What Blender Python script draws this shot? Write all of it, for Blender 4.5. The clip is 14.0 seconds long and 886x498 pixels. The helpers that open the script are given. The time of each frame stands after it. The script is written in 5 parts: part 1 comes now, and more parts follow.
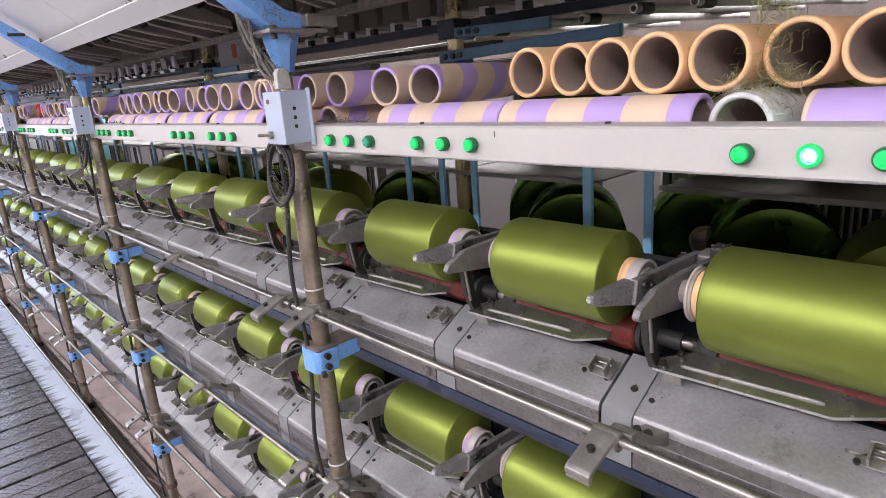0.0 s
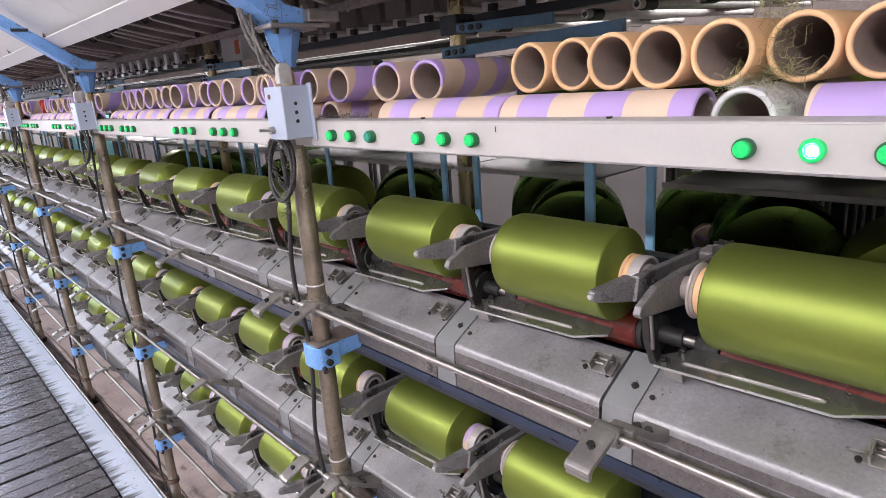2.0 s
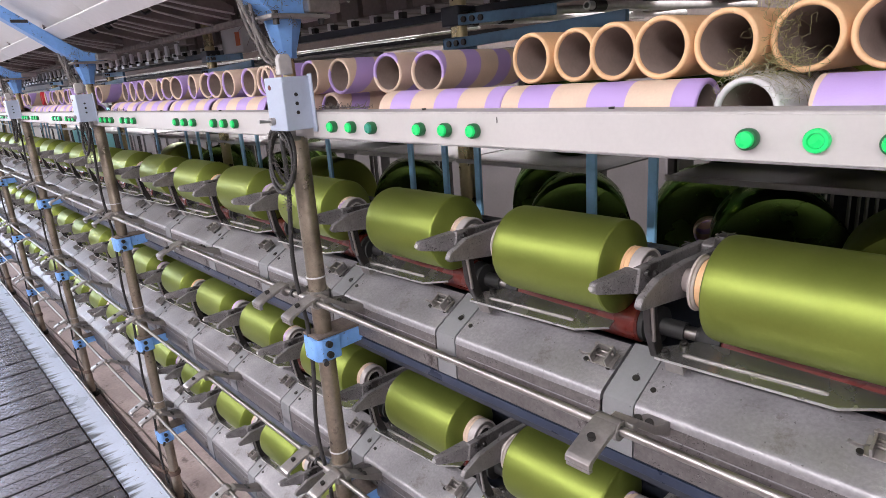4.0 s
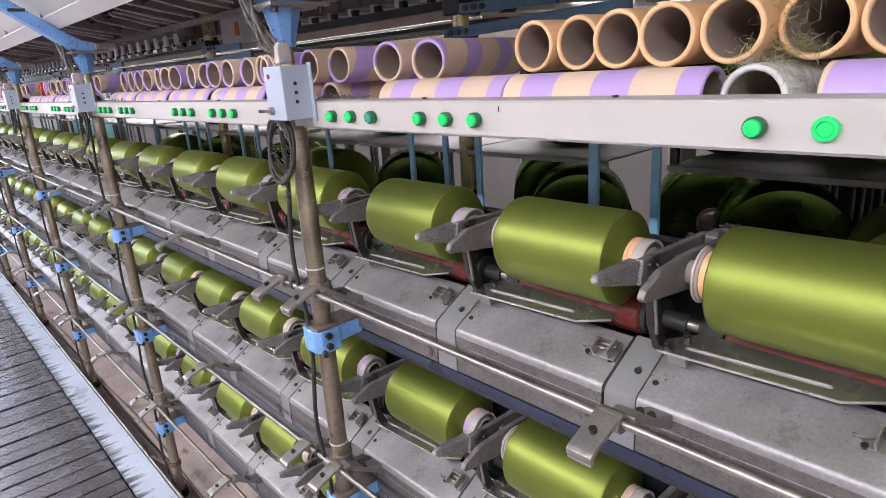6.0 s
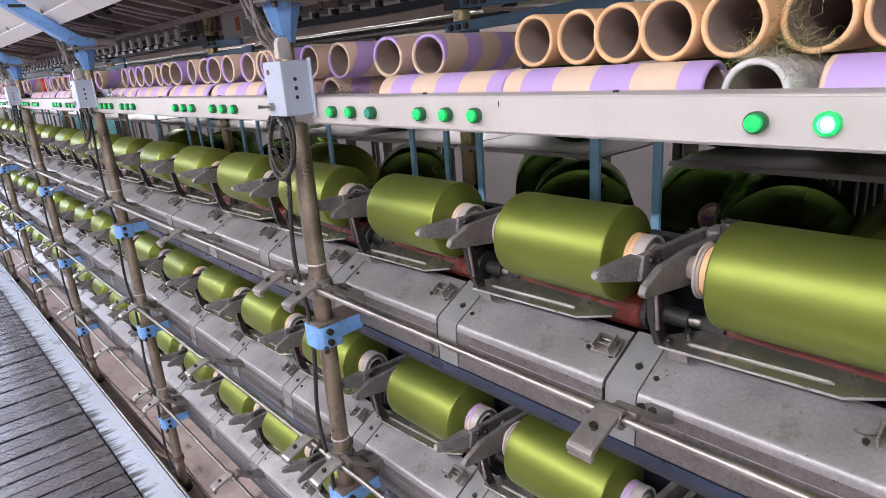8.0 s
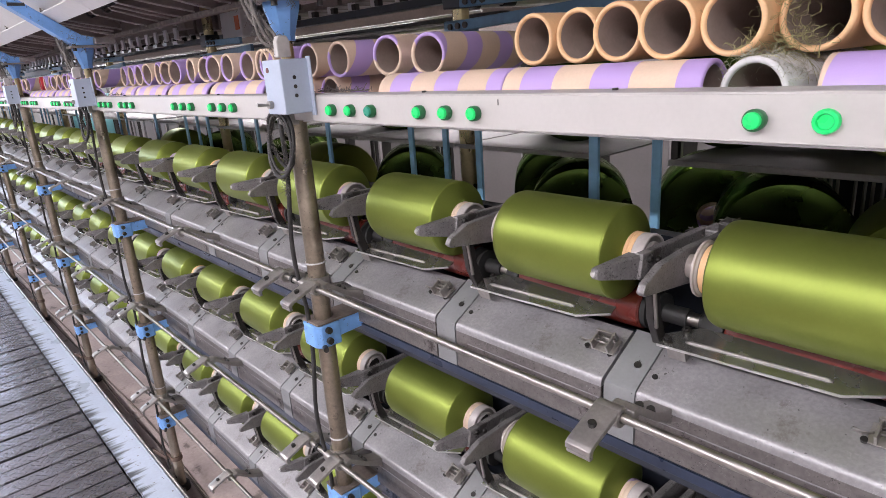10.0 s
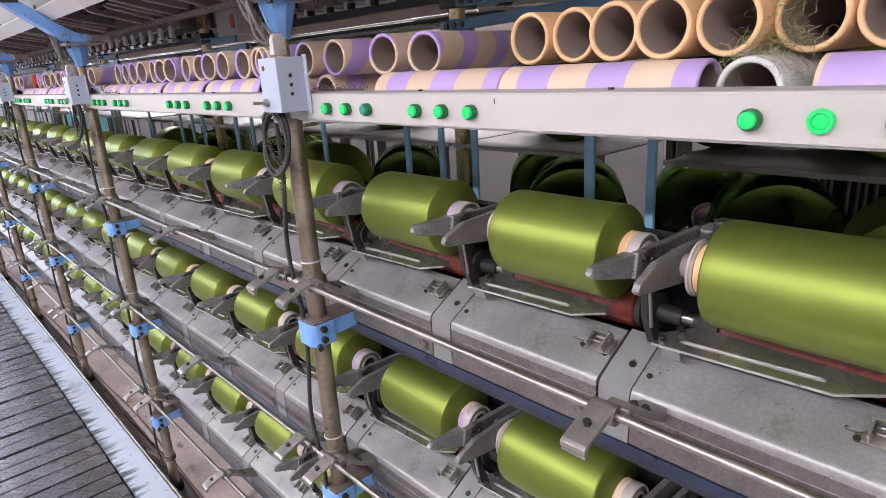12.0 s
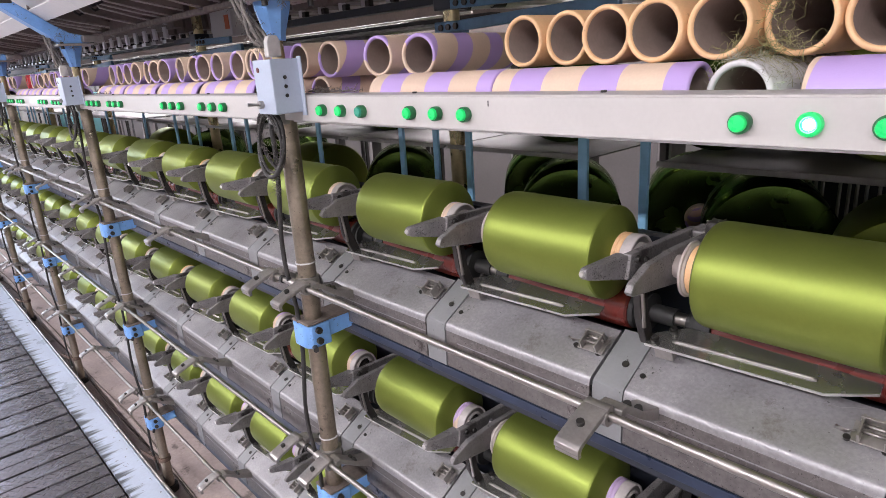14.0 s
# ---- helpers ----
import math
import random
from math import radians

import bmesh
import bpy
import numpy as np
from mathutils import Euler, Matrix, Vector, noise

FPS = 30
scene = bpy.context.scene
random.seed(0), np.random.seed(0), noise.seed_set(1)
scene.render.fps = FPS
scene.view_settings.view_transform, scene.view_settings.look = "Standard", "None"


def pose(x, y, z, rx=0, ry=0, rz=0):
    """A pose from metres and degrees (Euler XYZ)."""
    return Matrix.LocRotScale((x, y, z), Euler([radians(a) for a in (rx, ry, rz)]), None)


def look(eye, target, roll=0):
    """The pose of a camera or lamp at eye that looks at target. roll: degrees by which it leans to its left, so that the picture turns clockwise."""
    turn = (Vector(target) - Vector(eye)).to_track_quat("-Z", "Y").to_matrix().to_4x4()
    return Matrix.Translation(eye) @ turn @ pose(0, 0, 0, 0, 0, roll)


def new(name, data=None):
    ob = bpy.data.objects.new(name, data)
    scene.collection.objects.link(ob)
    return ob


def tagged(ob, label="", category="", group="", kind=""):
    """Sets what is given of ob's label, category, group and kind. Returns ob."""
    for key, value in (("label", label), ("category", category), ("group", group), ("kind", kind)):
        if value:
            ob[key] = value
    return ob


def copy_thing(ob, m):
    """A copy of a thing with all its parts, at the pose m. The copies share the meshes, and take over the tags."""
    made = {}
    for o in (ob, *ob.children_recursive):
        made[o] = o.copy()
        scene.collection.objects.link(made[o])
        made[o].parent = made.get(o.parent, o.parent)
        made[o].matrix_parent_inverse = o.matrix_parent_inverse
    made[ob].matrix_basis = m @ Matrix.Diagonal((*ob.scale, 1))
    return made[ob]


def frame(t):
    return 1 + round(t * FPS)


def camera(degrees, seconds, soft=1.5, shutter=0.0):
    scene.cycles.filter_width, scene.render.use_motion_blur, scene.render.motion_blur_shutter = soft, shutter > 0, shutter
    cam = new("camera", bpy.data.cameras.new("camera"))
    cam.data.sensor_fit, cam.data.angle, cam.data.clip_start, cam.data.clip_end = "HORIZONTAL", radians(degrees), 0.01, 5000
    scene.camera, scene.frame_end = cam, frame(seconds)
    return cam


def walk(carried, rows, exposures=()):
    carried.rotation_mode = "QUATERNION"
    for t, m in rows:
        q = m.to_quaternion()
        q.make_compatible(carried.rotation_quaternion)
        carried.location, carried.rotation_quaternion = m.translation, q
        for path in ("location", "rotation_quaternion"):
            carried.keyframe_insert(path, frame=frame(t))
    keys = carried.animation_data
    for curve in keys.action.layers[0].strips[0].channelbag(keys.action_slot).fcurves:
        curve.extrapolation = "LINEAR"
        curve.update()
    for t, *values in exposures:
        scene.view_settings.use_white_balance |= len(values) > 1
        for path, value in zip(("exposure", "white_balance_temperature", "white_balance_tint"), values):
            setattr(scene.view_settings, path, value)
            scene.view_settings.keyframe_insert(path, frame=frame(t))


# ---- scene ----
cam = camera(71.79, 14.0, soft=0.5)
PATH = [
    (0.0, (1.1094, -0.6256, 1.7660), (-0.3213, 0.6681, 1.2376), -4.26),
    (0.5, (1.1100, -0.6247, 1.7649), (-0.3220, 0.6674, 1.2358), -4.20),
    (1.0, (1.1104, -0.6245, 1.7629), (-0.3224, 0.6665, 1.2332), -4.09),
    (1.5, (1.1105, -0.6229, 1.7618), (-0.3241, 0.6651, 1.2301), -4.07),
    (2.0, (1.1103, -0.6221, 1.7622), (-0.3260, 0.6626, 1.2271), -4.12),
    (2.5, (1.1102, -0.6216, 1.7631), (-0.3269, 0.6599, 1.2224), -4.19),
    (3.0, (1.1103, -0.6216, 1.7614), (-0.3270, 0.6586, 1.2183), -4.14),
    (5.5, (1.1033, -0.6160, 1.7547), (-0.3293, 0.6562, 1.1809), -3.95),
    (6.0, (1.1018, -0.6144, 1.7535), (-0.3310, 0.6558, 1.1759), -3.94),
    (6.5, (1.1008, -0.6127, 1.7535), (-0.3324, 0.6545, 1.1704), -3.96),
    (7.0, (1.1011, -0.6123, 1.7537), (-0.3321, 0.6535, 1.1675), -4.00),
    (7.5, (1.1009, -0.6106, 1.7534), (-0.3334, 0.6526, 1.1641), -4.05),
    (8.0, (1.1022, -0.6103, 1.7538), (-0.3335, 0.6498, 1.1615), -4.12),
    (10.5, (1.1027, -0.6124, 1.7504), (-0.3285, 0.6532, 1.1588), -3.90),
    (11.0, (1.1023, -0.6126, 1.7503), (-0.3261, 0.6557, 1.1580), -3.84),
    (11.5, (1.1020, -0.6129, 1.7509), (-0.3231, 0.6584, 1.1567), -3.78),
    (12.0, (1.1023, -0.6134, 1.7492), (-0.3193, 0.6627, 1.1571), -3.64),
    (12.5, (1.1035, -0.6144, 1.7493), (-0.3140, 0.6670, 1.1587), -3.55),
    (13.0, (1.1052, -0.6155, 1.7495), (-0.3093, 0.6698, 1.1604), -3.50),
    (13.5, (1.1051, -0.6152, 1.7519), (-0.3065, 0.6711, 1.1581), -3.58),
    (14.0, (1.1061, -0.6150, 1.7519), (-0.3051, 0.6725, 1.1597), -3.58),
]
walk(cam, [(t, look(eye, target, roll)) for t, eye, target, roll in PATH])

# ---- world and lamps ----
PITCH = 0.363          # one winding position
BAY = 4 * PITCH        # post to post
TIER = 0.424           # winding tier to tier
CEILING_Z = 3.3

world = bpy.data.worlds.new("world")
scene.world = world
world.use_nodes = True
world.node_tree.nodes["Background"].inputs[0].default_value = (0.80, 0.88, 1.0, 1)
world.node_tree.nodes["Background"].inputs[1].default_value = 0.11
scene.view_settings.exposure = 0.0


def area_lamp(name, m, sx, sy, power, colour):
    d = bpy.data.lights.new(name, "AREA")
    d.shape, d.size, d.size_y, d.energy, d.color = "RECTANGLE", sx, sy, power, colour
    ob = new(name, d)
    ob.matrix_world = m
    return ob


# fluorescent tubes over the aisle; unseen fill row added mid-machine, behind the rack
LAMPS = [(x, -2.55, CEILING_Z - 0.30, 88 if x > -3 else 65) for x in (2.2, 0.0, -2.2, -4.4, -6.6, -8.8)] + [(x, 1.30, 2.62, 54) for x in (1.2, -1.0, -3.2, -5.4, -7.6)]
for lx, ly, lz, power in LAMPS:
    area_lamp("aisle_and_fill_lamp", pose(lx, ly, lz), 2.19 if ly < 0 else 1.7, 0.16, power, (1.0, 0.95, 1.0))
# daylight through the window at the far end of the aisle
area_lamp("window_daylight", look((-10.95, -1.3, 1.9), (0, -1.0, 0.6)), 2.2, 1.8, 100, (0.60, 0.74, 1.0))

# ---- materials ----
def mat(name, colour, rough=0.5, metal=0.0, var=0.15, scale=8.0, bump=0.0, bscale=60.0, spot=None, spot_at=0.62, spot_scale=5.0,
        aniso=0.0, vary=0.0, coat=0.0, rvar=0.12, stretch=None, island=False):
    """Two scales of colour change, wear spots, fine relief and uneven gloss on a principled surface."""
    m = bpy.data.materials.new(name)
    m.use_nodes = True
    nt = m.node_tree
    n, l = nt.nodes, nt.links
    b = n["Principled BSDF"]
    co = n.new("ShaderNodeTexCoord")
    mp = n.new("ShaderNodeMapping")
    l.new(co.outputs["Object"], mp.inputs[0])
    if stretch:
        mp.inputs["Scale"].default_value = stretch
    n1 = n.new("ShaderNodeTexNoise")
    n1.inputs["Scale"].default_value, n1.inputs["Detail"].default_value = scale, 6
    n2 = n.new("ShaderNodeTexNoise")
    n2.inputs["Scale"].default_value, n2.inputs["Detail"].default_value = bscale, 4
    l.new(mp.outputs[0], n1.inputs["Vector"])
    l.new(mp.outputs[0], n2.inputs["Vector"])
    ramp = n.new("ShaderNodeMapRange")
    ramp.inputs[1].default_value, ramp.inputs[2].default_value = 0.3, 0.7
    ramp.inputs[3].default_value, ramp.inputs[4].default_value = 1 - var, 1 + var
    l.new(n1.outputs["Fac"], ramp.inputs[0])
    fine = n.new("ShaderNodeMapRange")
    fine.inputs[1].default_value, fine.inputs[2].default_value = 0.3, 0.7
    fine.inputs[3].default_value, fine.inputs[4].default_value = 1 - var * 0.5, 1 + var * 0.5
    l.new(n2.outputs["Fac"], fine.inputs[0])
    mul = n.new("ShaderNodeMath")
    mul.operation = "MULTIPLY"
    l.new(ramp.outputs[0], mul.inputs[0])
    l.new(fine.outputs[0], mul.inputs[1])
    last = mul.outputs[0]
    if vary:
        oi = n.new("ShaderNodeObjectInfo")
        src = oi.outputs["Random"]
        if island:
            src = n.new("ShaderNodeNewGeometry").outputs["Random Per Island"]
        r = n.new("ShaderNodeMapRange")
        r.inputs[3].default_value, r.inputs[4].default_value = 1 - vary, 1 + vary
        l.new(src, r.inputs[0])
        m2 = n.new("ShaderNodeMath")
        m2.operation = "MULTIPLY"
        l.new(last, m2.inputs[0])
        l.new(r.outputs[0], m2.inputs[1])
        last = m2.outputs[0]
    sc = n.new("ShaderNodeVectorMath")
    sc.operation = "SCALE"
    sc.inputs[0].default_value = colour[:3]
    l.new(last, sc.inputs["Scale"])
    out = sc.outputs[0]
    if spot:
        n3 = n.new("ShaderNodeTexNoise")
        n3.inputs["Scale"].default_value, n3.inputs["Detail"].default_value, n3.inputs["Roughness"].default_value = spot_scale, 8, 0.7
        l.new(mp.outputs[0], n3.inputs["Vector"])
        st = n.new("ShaderNodeMapRange")
        st.inputs[1].default_value, st.inputs[2].default_value = spot_at, spot_at + 0.08
        l.new(n3.outputs["Fac"], st.inputs[0])
        mx = n.new("ShaderNodeMix")
        mx.data_type = "RGBA"
        l.new(st.outputs[0], mx.inputs[0])
        l.new(out, mx.inputs[6])
        mx.inputs[7].default_value = (*spot[:3], 1)
        out = mx.outputs[2]
    l.new(out, b.inputs["Base Color"])
    rr = n.new("ShaderNodeMapRange")
    rr.inputs[1].default_value, rr.inputs[2].default_value = 0.3, 0.7
    rr.inputs[3].default_value, rr.inputs[4].default_value = max(0.02, rough - rvar), min(1, rough + rvar)
    l.new(n1.outputs["Fac"], rr.inputs[0])
    l.new(rr.outputs[0], b.inputs["Roughness"])
    b.inputs["Metallic"].default_value = metal
    b.inputs["Anisotropic"].default_value = aniso
    b.inputs["Coat Weight"].default_value = coat
    if bump:
        bp = n.new("ShaderNodeBump")
        bp.inputs["Strength"].default_value, bp.inputs["Distance"].default_value = bump, 0.002
        l.new(n2.outputs["Fac"], bp.inputs["Height"])
        l.new(bp.outputs[0], b.inputs["Normal"])
    return m


def specks(m, dark, scale, at):
    """Small pits and grease spots, finer where they crowd together."""
    nt = m.node_tree
    n, l = nt.nodes, nt.links
    b = n["Principled BSDF"]
    old = b.inputs["Base Color"].links[0].from_socket
    co = n.new("ShaderNodeTexCoord")
    nz = n.new("ShaderNodeTexNoise")
    nz.inputs["Scale"].default_value, nz.inputs["Detail"].default_value, nz.inputs["Roughness"].default_value = scale, 2, 0.6
    l.new(co.outputs["Object"], nz.inputs["Vector"])
    crowd = n.new("ShaderNodeTexNoise")
    crowd.inputs["Scale"].default_value = scale / 9
    l.new(co.outputs["Object"], crowd.inputs["Vector"])
    lift = n.new("ShaderNodeMapRange")
    lift.inputs[1].default_value, lift.inputs[2].default_value, lift.inputs[3].default_value, lift.inputs[4].default_value = 0.35, 0.65, -0.05, 0.05
    l.new(crowd.outputs["Fac"], lift.inputs[0])
    ad = n.new("ShaderNodeMath")
    l.new(nz.outputs["Fac"], ad.inputs[0])
    l.new(lift.outputs[0], ad.inputs[1])
    st = n.new("ShaderNodeMapRange")
    st.inputs[1].default_value, st.inputs[2].default_value, st.inputs[4].default_value = at, at + 0.03, 0.85
    l.new(ad.outputs[0], st.inputs[0])
    mx = n.new("ShaderNodeMix")
    mx.data_type = "RGBA"
    l.new(st.outputs[0], mx.inputs[0])
    l.new(old, mx.inputs[6])
    mx.inputs[7].default_value = (*dark, 1)
    l.new(mx.outputs[2], b.inputs["Base Color"])


def glow(name, colour, strength):
    m = bpy.data.materials.new(name)
    m.use_nodes = True
    b = m.node_tree.nodes["Principled BSDF"]
    b.inputs["Base Color"].default_value = (*colour, 1)
    b.inputs["Emission Color"].default_value = (*colour, 1)
    b.inputs["Emission Strength"].default_value = strength
    return m


M_ALU = mat("cast_aluminium", (0.305, 0.297, 0.308), 0.42, 0.5, 0.22, 9, 0.16, 200, spot=(0.19, 0.172, 0.168), spot_at=0.60, spot_scale=13)
# stains, plus a darker base that puts the front face's shade into the colour
M_ALU_SHADED = mat("stained_shaded_aluminium", (0.165, 0.152, 0.149), 0.5, 0.5, 0.32, 16, 0.2, 160, spot=(0.055, 0.045, 0.042), spot_at=0.60, spot_scale=16)
M_PANEL = mat("cream_panel_paint", (0.50, 0.48, 0.465), 0.42, 0.0, 0.04, 5, 0.03, 200, spot=(0.52, 0.48, 0.45), spot_at=0.70, spot_scale=22)
M_BLUE = mat("blue_enamel", (0.17, 0.36, 0.72), 0.4, 0.0, 0.12, 12, 0.08, 90, spot=(0.10, 0.10, 0.12), spot_at=0.66, spot_scale=20)
M_BLUEDARK = mat("dark_blue_enamel", (0.09, 0.19, 0.30), 0.45, 0.0, 0.18, 12, 0.06, 90)
M_BLUEBAR = mat("pale_blue_enamel", (0.20, 0.40, 0.58), 0.4, 0.0, 0.12, 12, 0.05, 90)
M_STRIPBLUE = mat("navy_strip_enamel", (0.020, 0.031, 0.062), 0.35, 0.0, 0.25, 14, 0.1, 90)
M_NAVY = mat("navy_black_enamel", (0.018, 0.022, 0.032), 0.42, 0.0, 0.3, 12, 0.1, 90)
M_POST = mat("worn_plated_steel", (0.31, 0.26, 0.205), 0.38, 0.8, 0.22, 18, 0.1, 140, spot=(0.12, 0.10, 0.08), spot_at=0.60, spot_scale=12)
M_BRASS = mat("yellow_passivated_steel", (0.46, 0.38, 0.22), 0.32, 0.85, 0.15, 18, 0.05, 120)
M_CHROME = mat("polished_rod", (0.37, 0.35, 0.33), 0.40, 1.0, 0.14, 24, 0.02, 200)
M_CLAMP = mat("cast_zinc", (0.34, 0.32, 0.305), 0.42, 0.75, 0.15, 30, 0.1, 200)
M_ARM = mat("grey_cast_arm", (0.225, 0.212, 0.214), 0.5, 0.45, 0.26, 30, 0.3, 260, spot=(0.08, 0.072, 0.07), spot_at=0.565, spot_scale=24)
M_BOLT = mat("black_oxide_bolt", (0.05, 0.047, 0.045), 0.4, 0.6, 0.2, 60, 0.05, 200)
M_DARK = mat("oily_black_metal", (0.030, 0.027, 0.026), 0.45, 0.3, 0.3, 20, 0.15, 120)
M_RUBBER = mat("black_rubber", (0.022, 0.022, 0.022), 0.55, 0.0, 0.2, 30, 0.05, 150)
M_RED = mat("red_drum_lacquer", (0.115, 0.018, 0.013), 0.3, 0.0, 0.12, 20, 0.03, 150)
M_PLATE = mat("polished_steel_plate", (0.46, 0.46, 0.43), 0.24, 0.9, 0.06, 16, 0.03, 160)
M_TUBE_TAN = mat("tan_paper_tube", (0.66, 0.45, 0.28), 0.6, 0.0, 0.06, 14, 0.08, 300, vary=0.06)
M_TUBE_ORANGE = mat("orange_paper_tube", (0.80, 0.50, 0.27), 0.55, 0.0, 0.08, 14, 0.08, 300, spot=(0.30, 0.15, 0.07), spot_at=0.66, spot_scale=26, vary=0.08)
M_TUBE_IN = mat("grey_board_inside", (0.31, 0.24, 0.21), 0.8, 0.0, 0.1, 30, 0.1, 200)
M_TUBE_VIOLET = mat("violet_paper_band", (0.46, 0.29, 0.66), 0.55, 0.0, 0.05, 14, 0.05, 300, vary=0.06)
M_TUBE_WHITE = mat("white_tube", (0.64, 0.62, 0.63), 0.5, 0.0, 0.06, 14, 0.05, 200)
M_BOX = mat("grey_blue_box_paint", (0.40, 0.455, 0.56), 0.4, 0.0, 0.05, 10, 0.05, 200, spot=(0.30, 0.33, 0.40), spot_at=0.70, spot_scale=30)
M_BUTTON = mat("green_lens", (0.01, 0.62, 0.15), 0.3, 0.0, 0.05, 60, 0.02, 200, coat=0.4)
M_BUTTON_TEAL = mat("teal_lens", (0.03, 0.30, 0.20), 0.3, 0.0, 0.05, 60, 0.02, 200, coat=0.4)
M_BEZEL = mat("dark_green_bezel", (0.02, 0.14, 0.05), 0.35, 0.0, 0.1, 60, 0.02, 200)
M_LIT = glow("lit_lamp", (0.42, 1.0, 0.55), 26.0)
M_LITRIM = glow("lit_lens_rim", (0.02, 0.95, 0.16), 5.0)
M_FLOOR = mat("worn_concrete", (0.38, 0.31, 0.29), 0.6, 0.0, 0.22, 5, 0.15, 60, spot=(0.15, 0.12, 0.11), spot_at=0.56, spot_scale=6)
M_TREAD = mat("wet_steel_tread", (0.29, 0.28, 0.305), 0.24, 0.8, 0.22, 6, 0.08, 90, spot=(0.06, 0.055, 0.055), spot_at=0.62, spot_scale=7, vary=0.12, rvar=0.15)
M_STRIP = mat("painted_steel_kerb", (0.54, 0.605, 0.725), 0.36, 0.1, 0.08, 6, 0.08, 80, spot=(0.20, 0.19, 0.19), spot_at=0.70, spot_scale=14)
M_SHEET = mat("white_sheet_metal", (0.70, 0.69, 0.695), 0.5, 0.1, 0.05, 4, 0.04, 60)
# unseen wall across the aisle, kept dark to throw less light on front faces
M_OPPOSITE = mat("low_bounce_wall", (0.24, 0.24, 0.25), 0.7, 0.0, 0.15, 2, 0.06, 60)
M_PLASTIC = mat("pale_grey_plastic", (0.45, 0.395, 0.37), 0.45, 0.0, 0.08, 30, 0.03, 200)
M_DUSTY = mat("dust_caked_metal", (0.15, 0.12, 0.105), 0.85, 0.0, 0.3, 40, 0.3, 200)
M_WALL = mat("hall_wall_paint", (0.62, 0.62, 0.60), 0.7, 0.0, 0.06, 2, 0.06, 60)
M_LINT = mat("grey_lint", (0.17, 0.15, 0.14), 0.9, 0.0, 0.25, 60)
M_WASTE = mat("green_waste_yarn", (0.30, 0.28, 0.12), 0.5, 0.0, 0.25, 60)
M_CABLE = mat("dusty_cable", (0.028, 0.026, 0.026), 0.6, 0.0, 0.3, 60, 0.1, 200)
M_CHUCK = mat("pale_worn_chuck", (0.46, 0.42, 0.415), 0.4, 0.1, 0.10, 40, 0.05, 200)
M_TIP = mat("rubbed_bright_steel", (0.62, 0.61, 0.60), 0.35, 0.7, 0.08, 60, 0.03, 200)
M_JOINT = mat("grey_painted_plate", (0.215, 0.219, 0.226), 0.40, 0.15, 0.07, 12, 0.04, 200, spot=(0.25, 0.25, 0.26), spot_at=0.68, spot_scale=20)
specks(M_JOINT, (0.05, 0.05, 0.05), 90, 0.74)
M_CERAMIC = mat("grey_guide", (0.52, 0.50, 0.48), 0.4, 0.3, 0.15, 30)


def yarn_material(name, colour, rough, metal=0.80, radial=0.0):
    """Filament wound in fine crossing turns: a silky sheen that runs along the axis."""
    m = mat(name, colour, rough, metal, 0.05, 10, 0.0, 200, rvar=0.03, vary=0.05)
    nt = m.node_tree
    n, l = nt.nodes, nt.links
    b = n["Principled BSDF"]
    co = n.new("ShaderNodeTexCoord")
    w = n.new("ShaderNodeTexWave")
    w.wave_type, w.bands_direction = "BANDS", "X"
    w.inputs["Scale"].default_value, w.inputs["Distortion"].default_value, w.inputs["Detail"].default_value = 180, 1.2, 2
    l.new(co.outputs["Object"], w.inputs["Vector"])
    bp = n.new("ShaderNodeBump")
    bp.inputs["Strength"].default_value, bp.inputs["Distance"].default_value = 0.025, 0.001
    l.new(w.outputs["Fac"], bp.inputs["Height"])
    l.new(bp.outputs[0], b.inputs["Normal"])
    if radial:
        tg = n.new("ShaderNodeTangent")
        tg.direction_type, tg.axis = "RADIAL", "X"
        l.new(tg.outputs[0], b.inputs["Tangent"])
        b.inputs["Anisotropic"].default_value = radial
        b.inputs["Specular Tint"].default_value = (0.35, 0.50, 0.14, 1)
    return m



def streak_kerb(m, edge, reach):
    """Black oil drawn across the kerb in streaks that start at its inner edge."""
    nt = m.node_tree
    n, l = nt.nodes, nt.links
    b = n["Principled BSDF"]
    co = n.new("ShaderNodeTexCoord")
    mp = n.new("ShaderNodeMapping")
    mp.inputs["Scale"].default_value, mp.inputs["Rotation"].default_value = (34, 3.0, 1), (0, 0, radians(14))
    l.new(co.outputs["Object"], mp.inputs[0])
    nz = n.new("ShaderNodeTexNoise")
    nz.inputs["Scale"].default_value, nz.inputs["Detail"].default_value = 1.0, 3
    l.new(mp.outputs[0], nz.inputs["Vector"])
    sep = n.new("ShaderNodeSeparateXYZ")
    l.new(co.outputs["Object"], sep.inputs[0])
    g = n.new("ShaderNodeMapRange")
    g.inputs[1].default_value, g.inputs[2].default_value, g.inputs[3].default_value, g.inputs[4].default_value = edge, edge + reach, 0.20, -0.16
    l.new(sep.outputs["Y"], g.inputs[0])
    ad = n.new("ShaderNodeMath")
    l.new(nz.outputs["Fac"], ad.inputs[0])
    l.new(g.outputs[0], ad.inputs[1])
    st = n.new("ShaderNodeMapRange")
    st.inputs[1].default_value, st.inputs[2].default_value, st.inputs[4].default_value = 0.56, 0.74, 0.9
    l.new(ad.outputs[0], st.inputs[0])
    mx = n.new("ShaderNodeMix")
    mx.data_type = "RGBA"
    old = b.inputs["Base Color"].links[0].from_socket
    l.new(st.outputs[0], mx.inputs[0])
    l.new(old, mx.inputs[6])
    mx.inputs[7].default_value = (0.05, 0.05, 0.052, 1)
    l.new(mx.outputs[2], b.inputs["Base Color"])


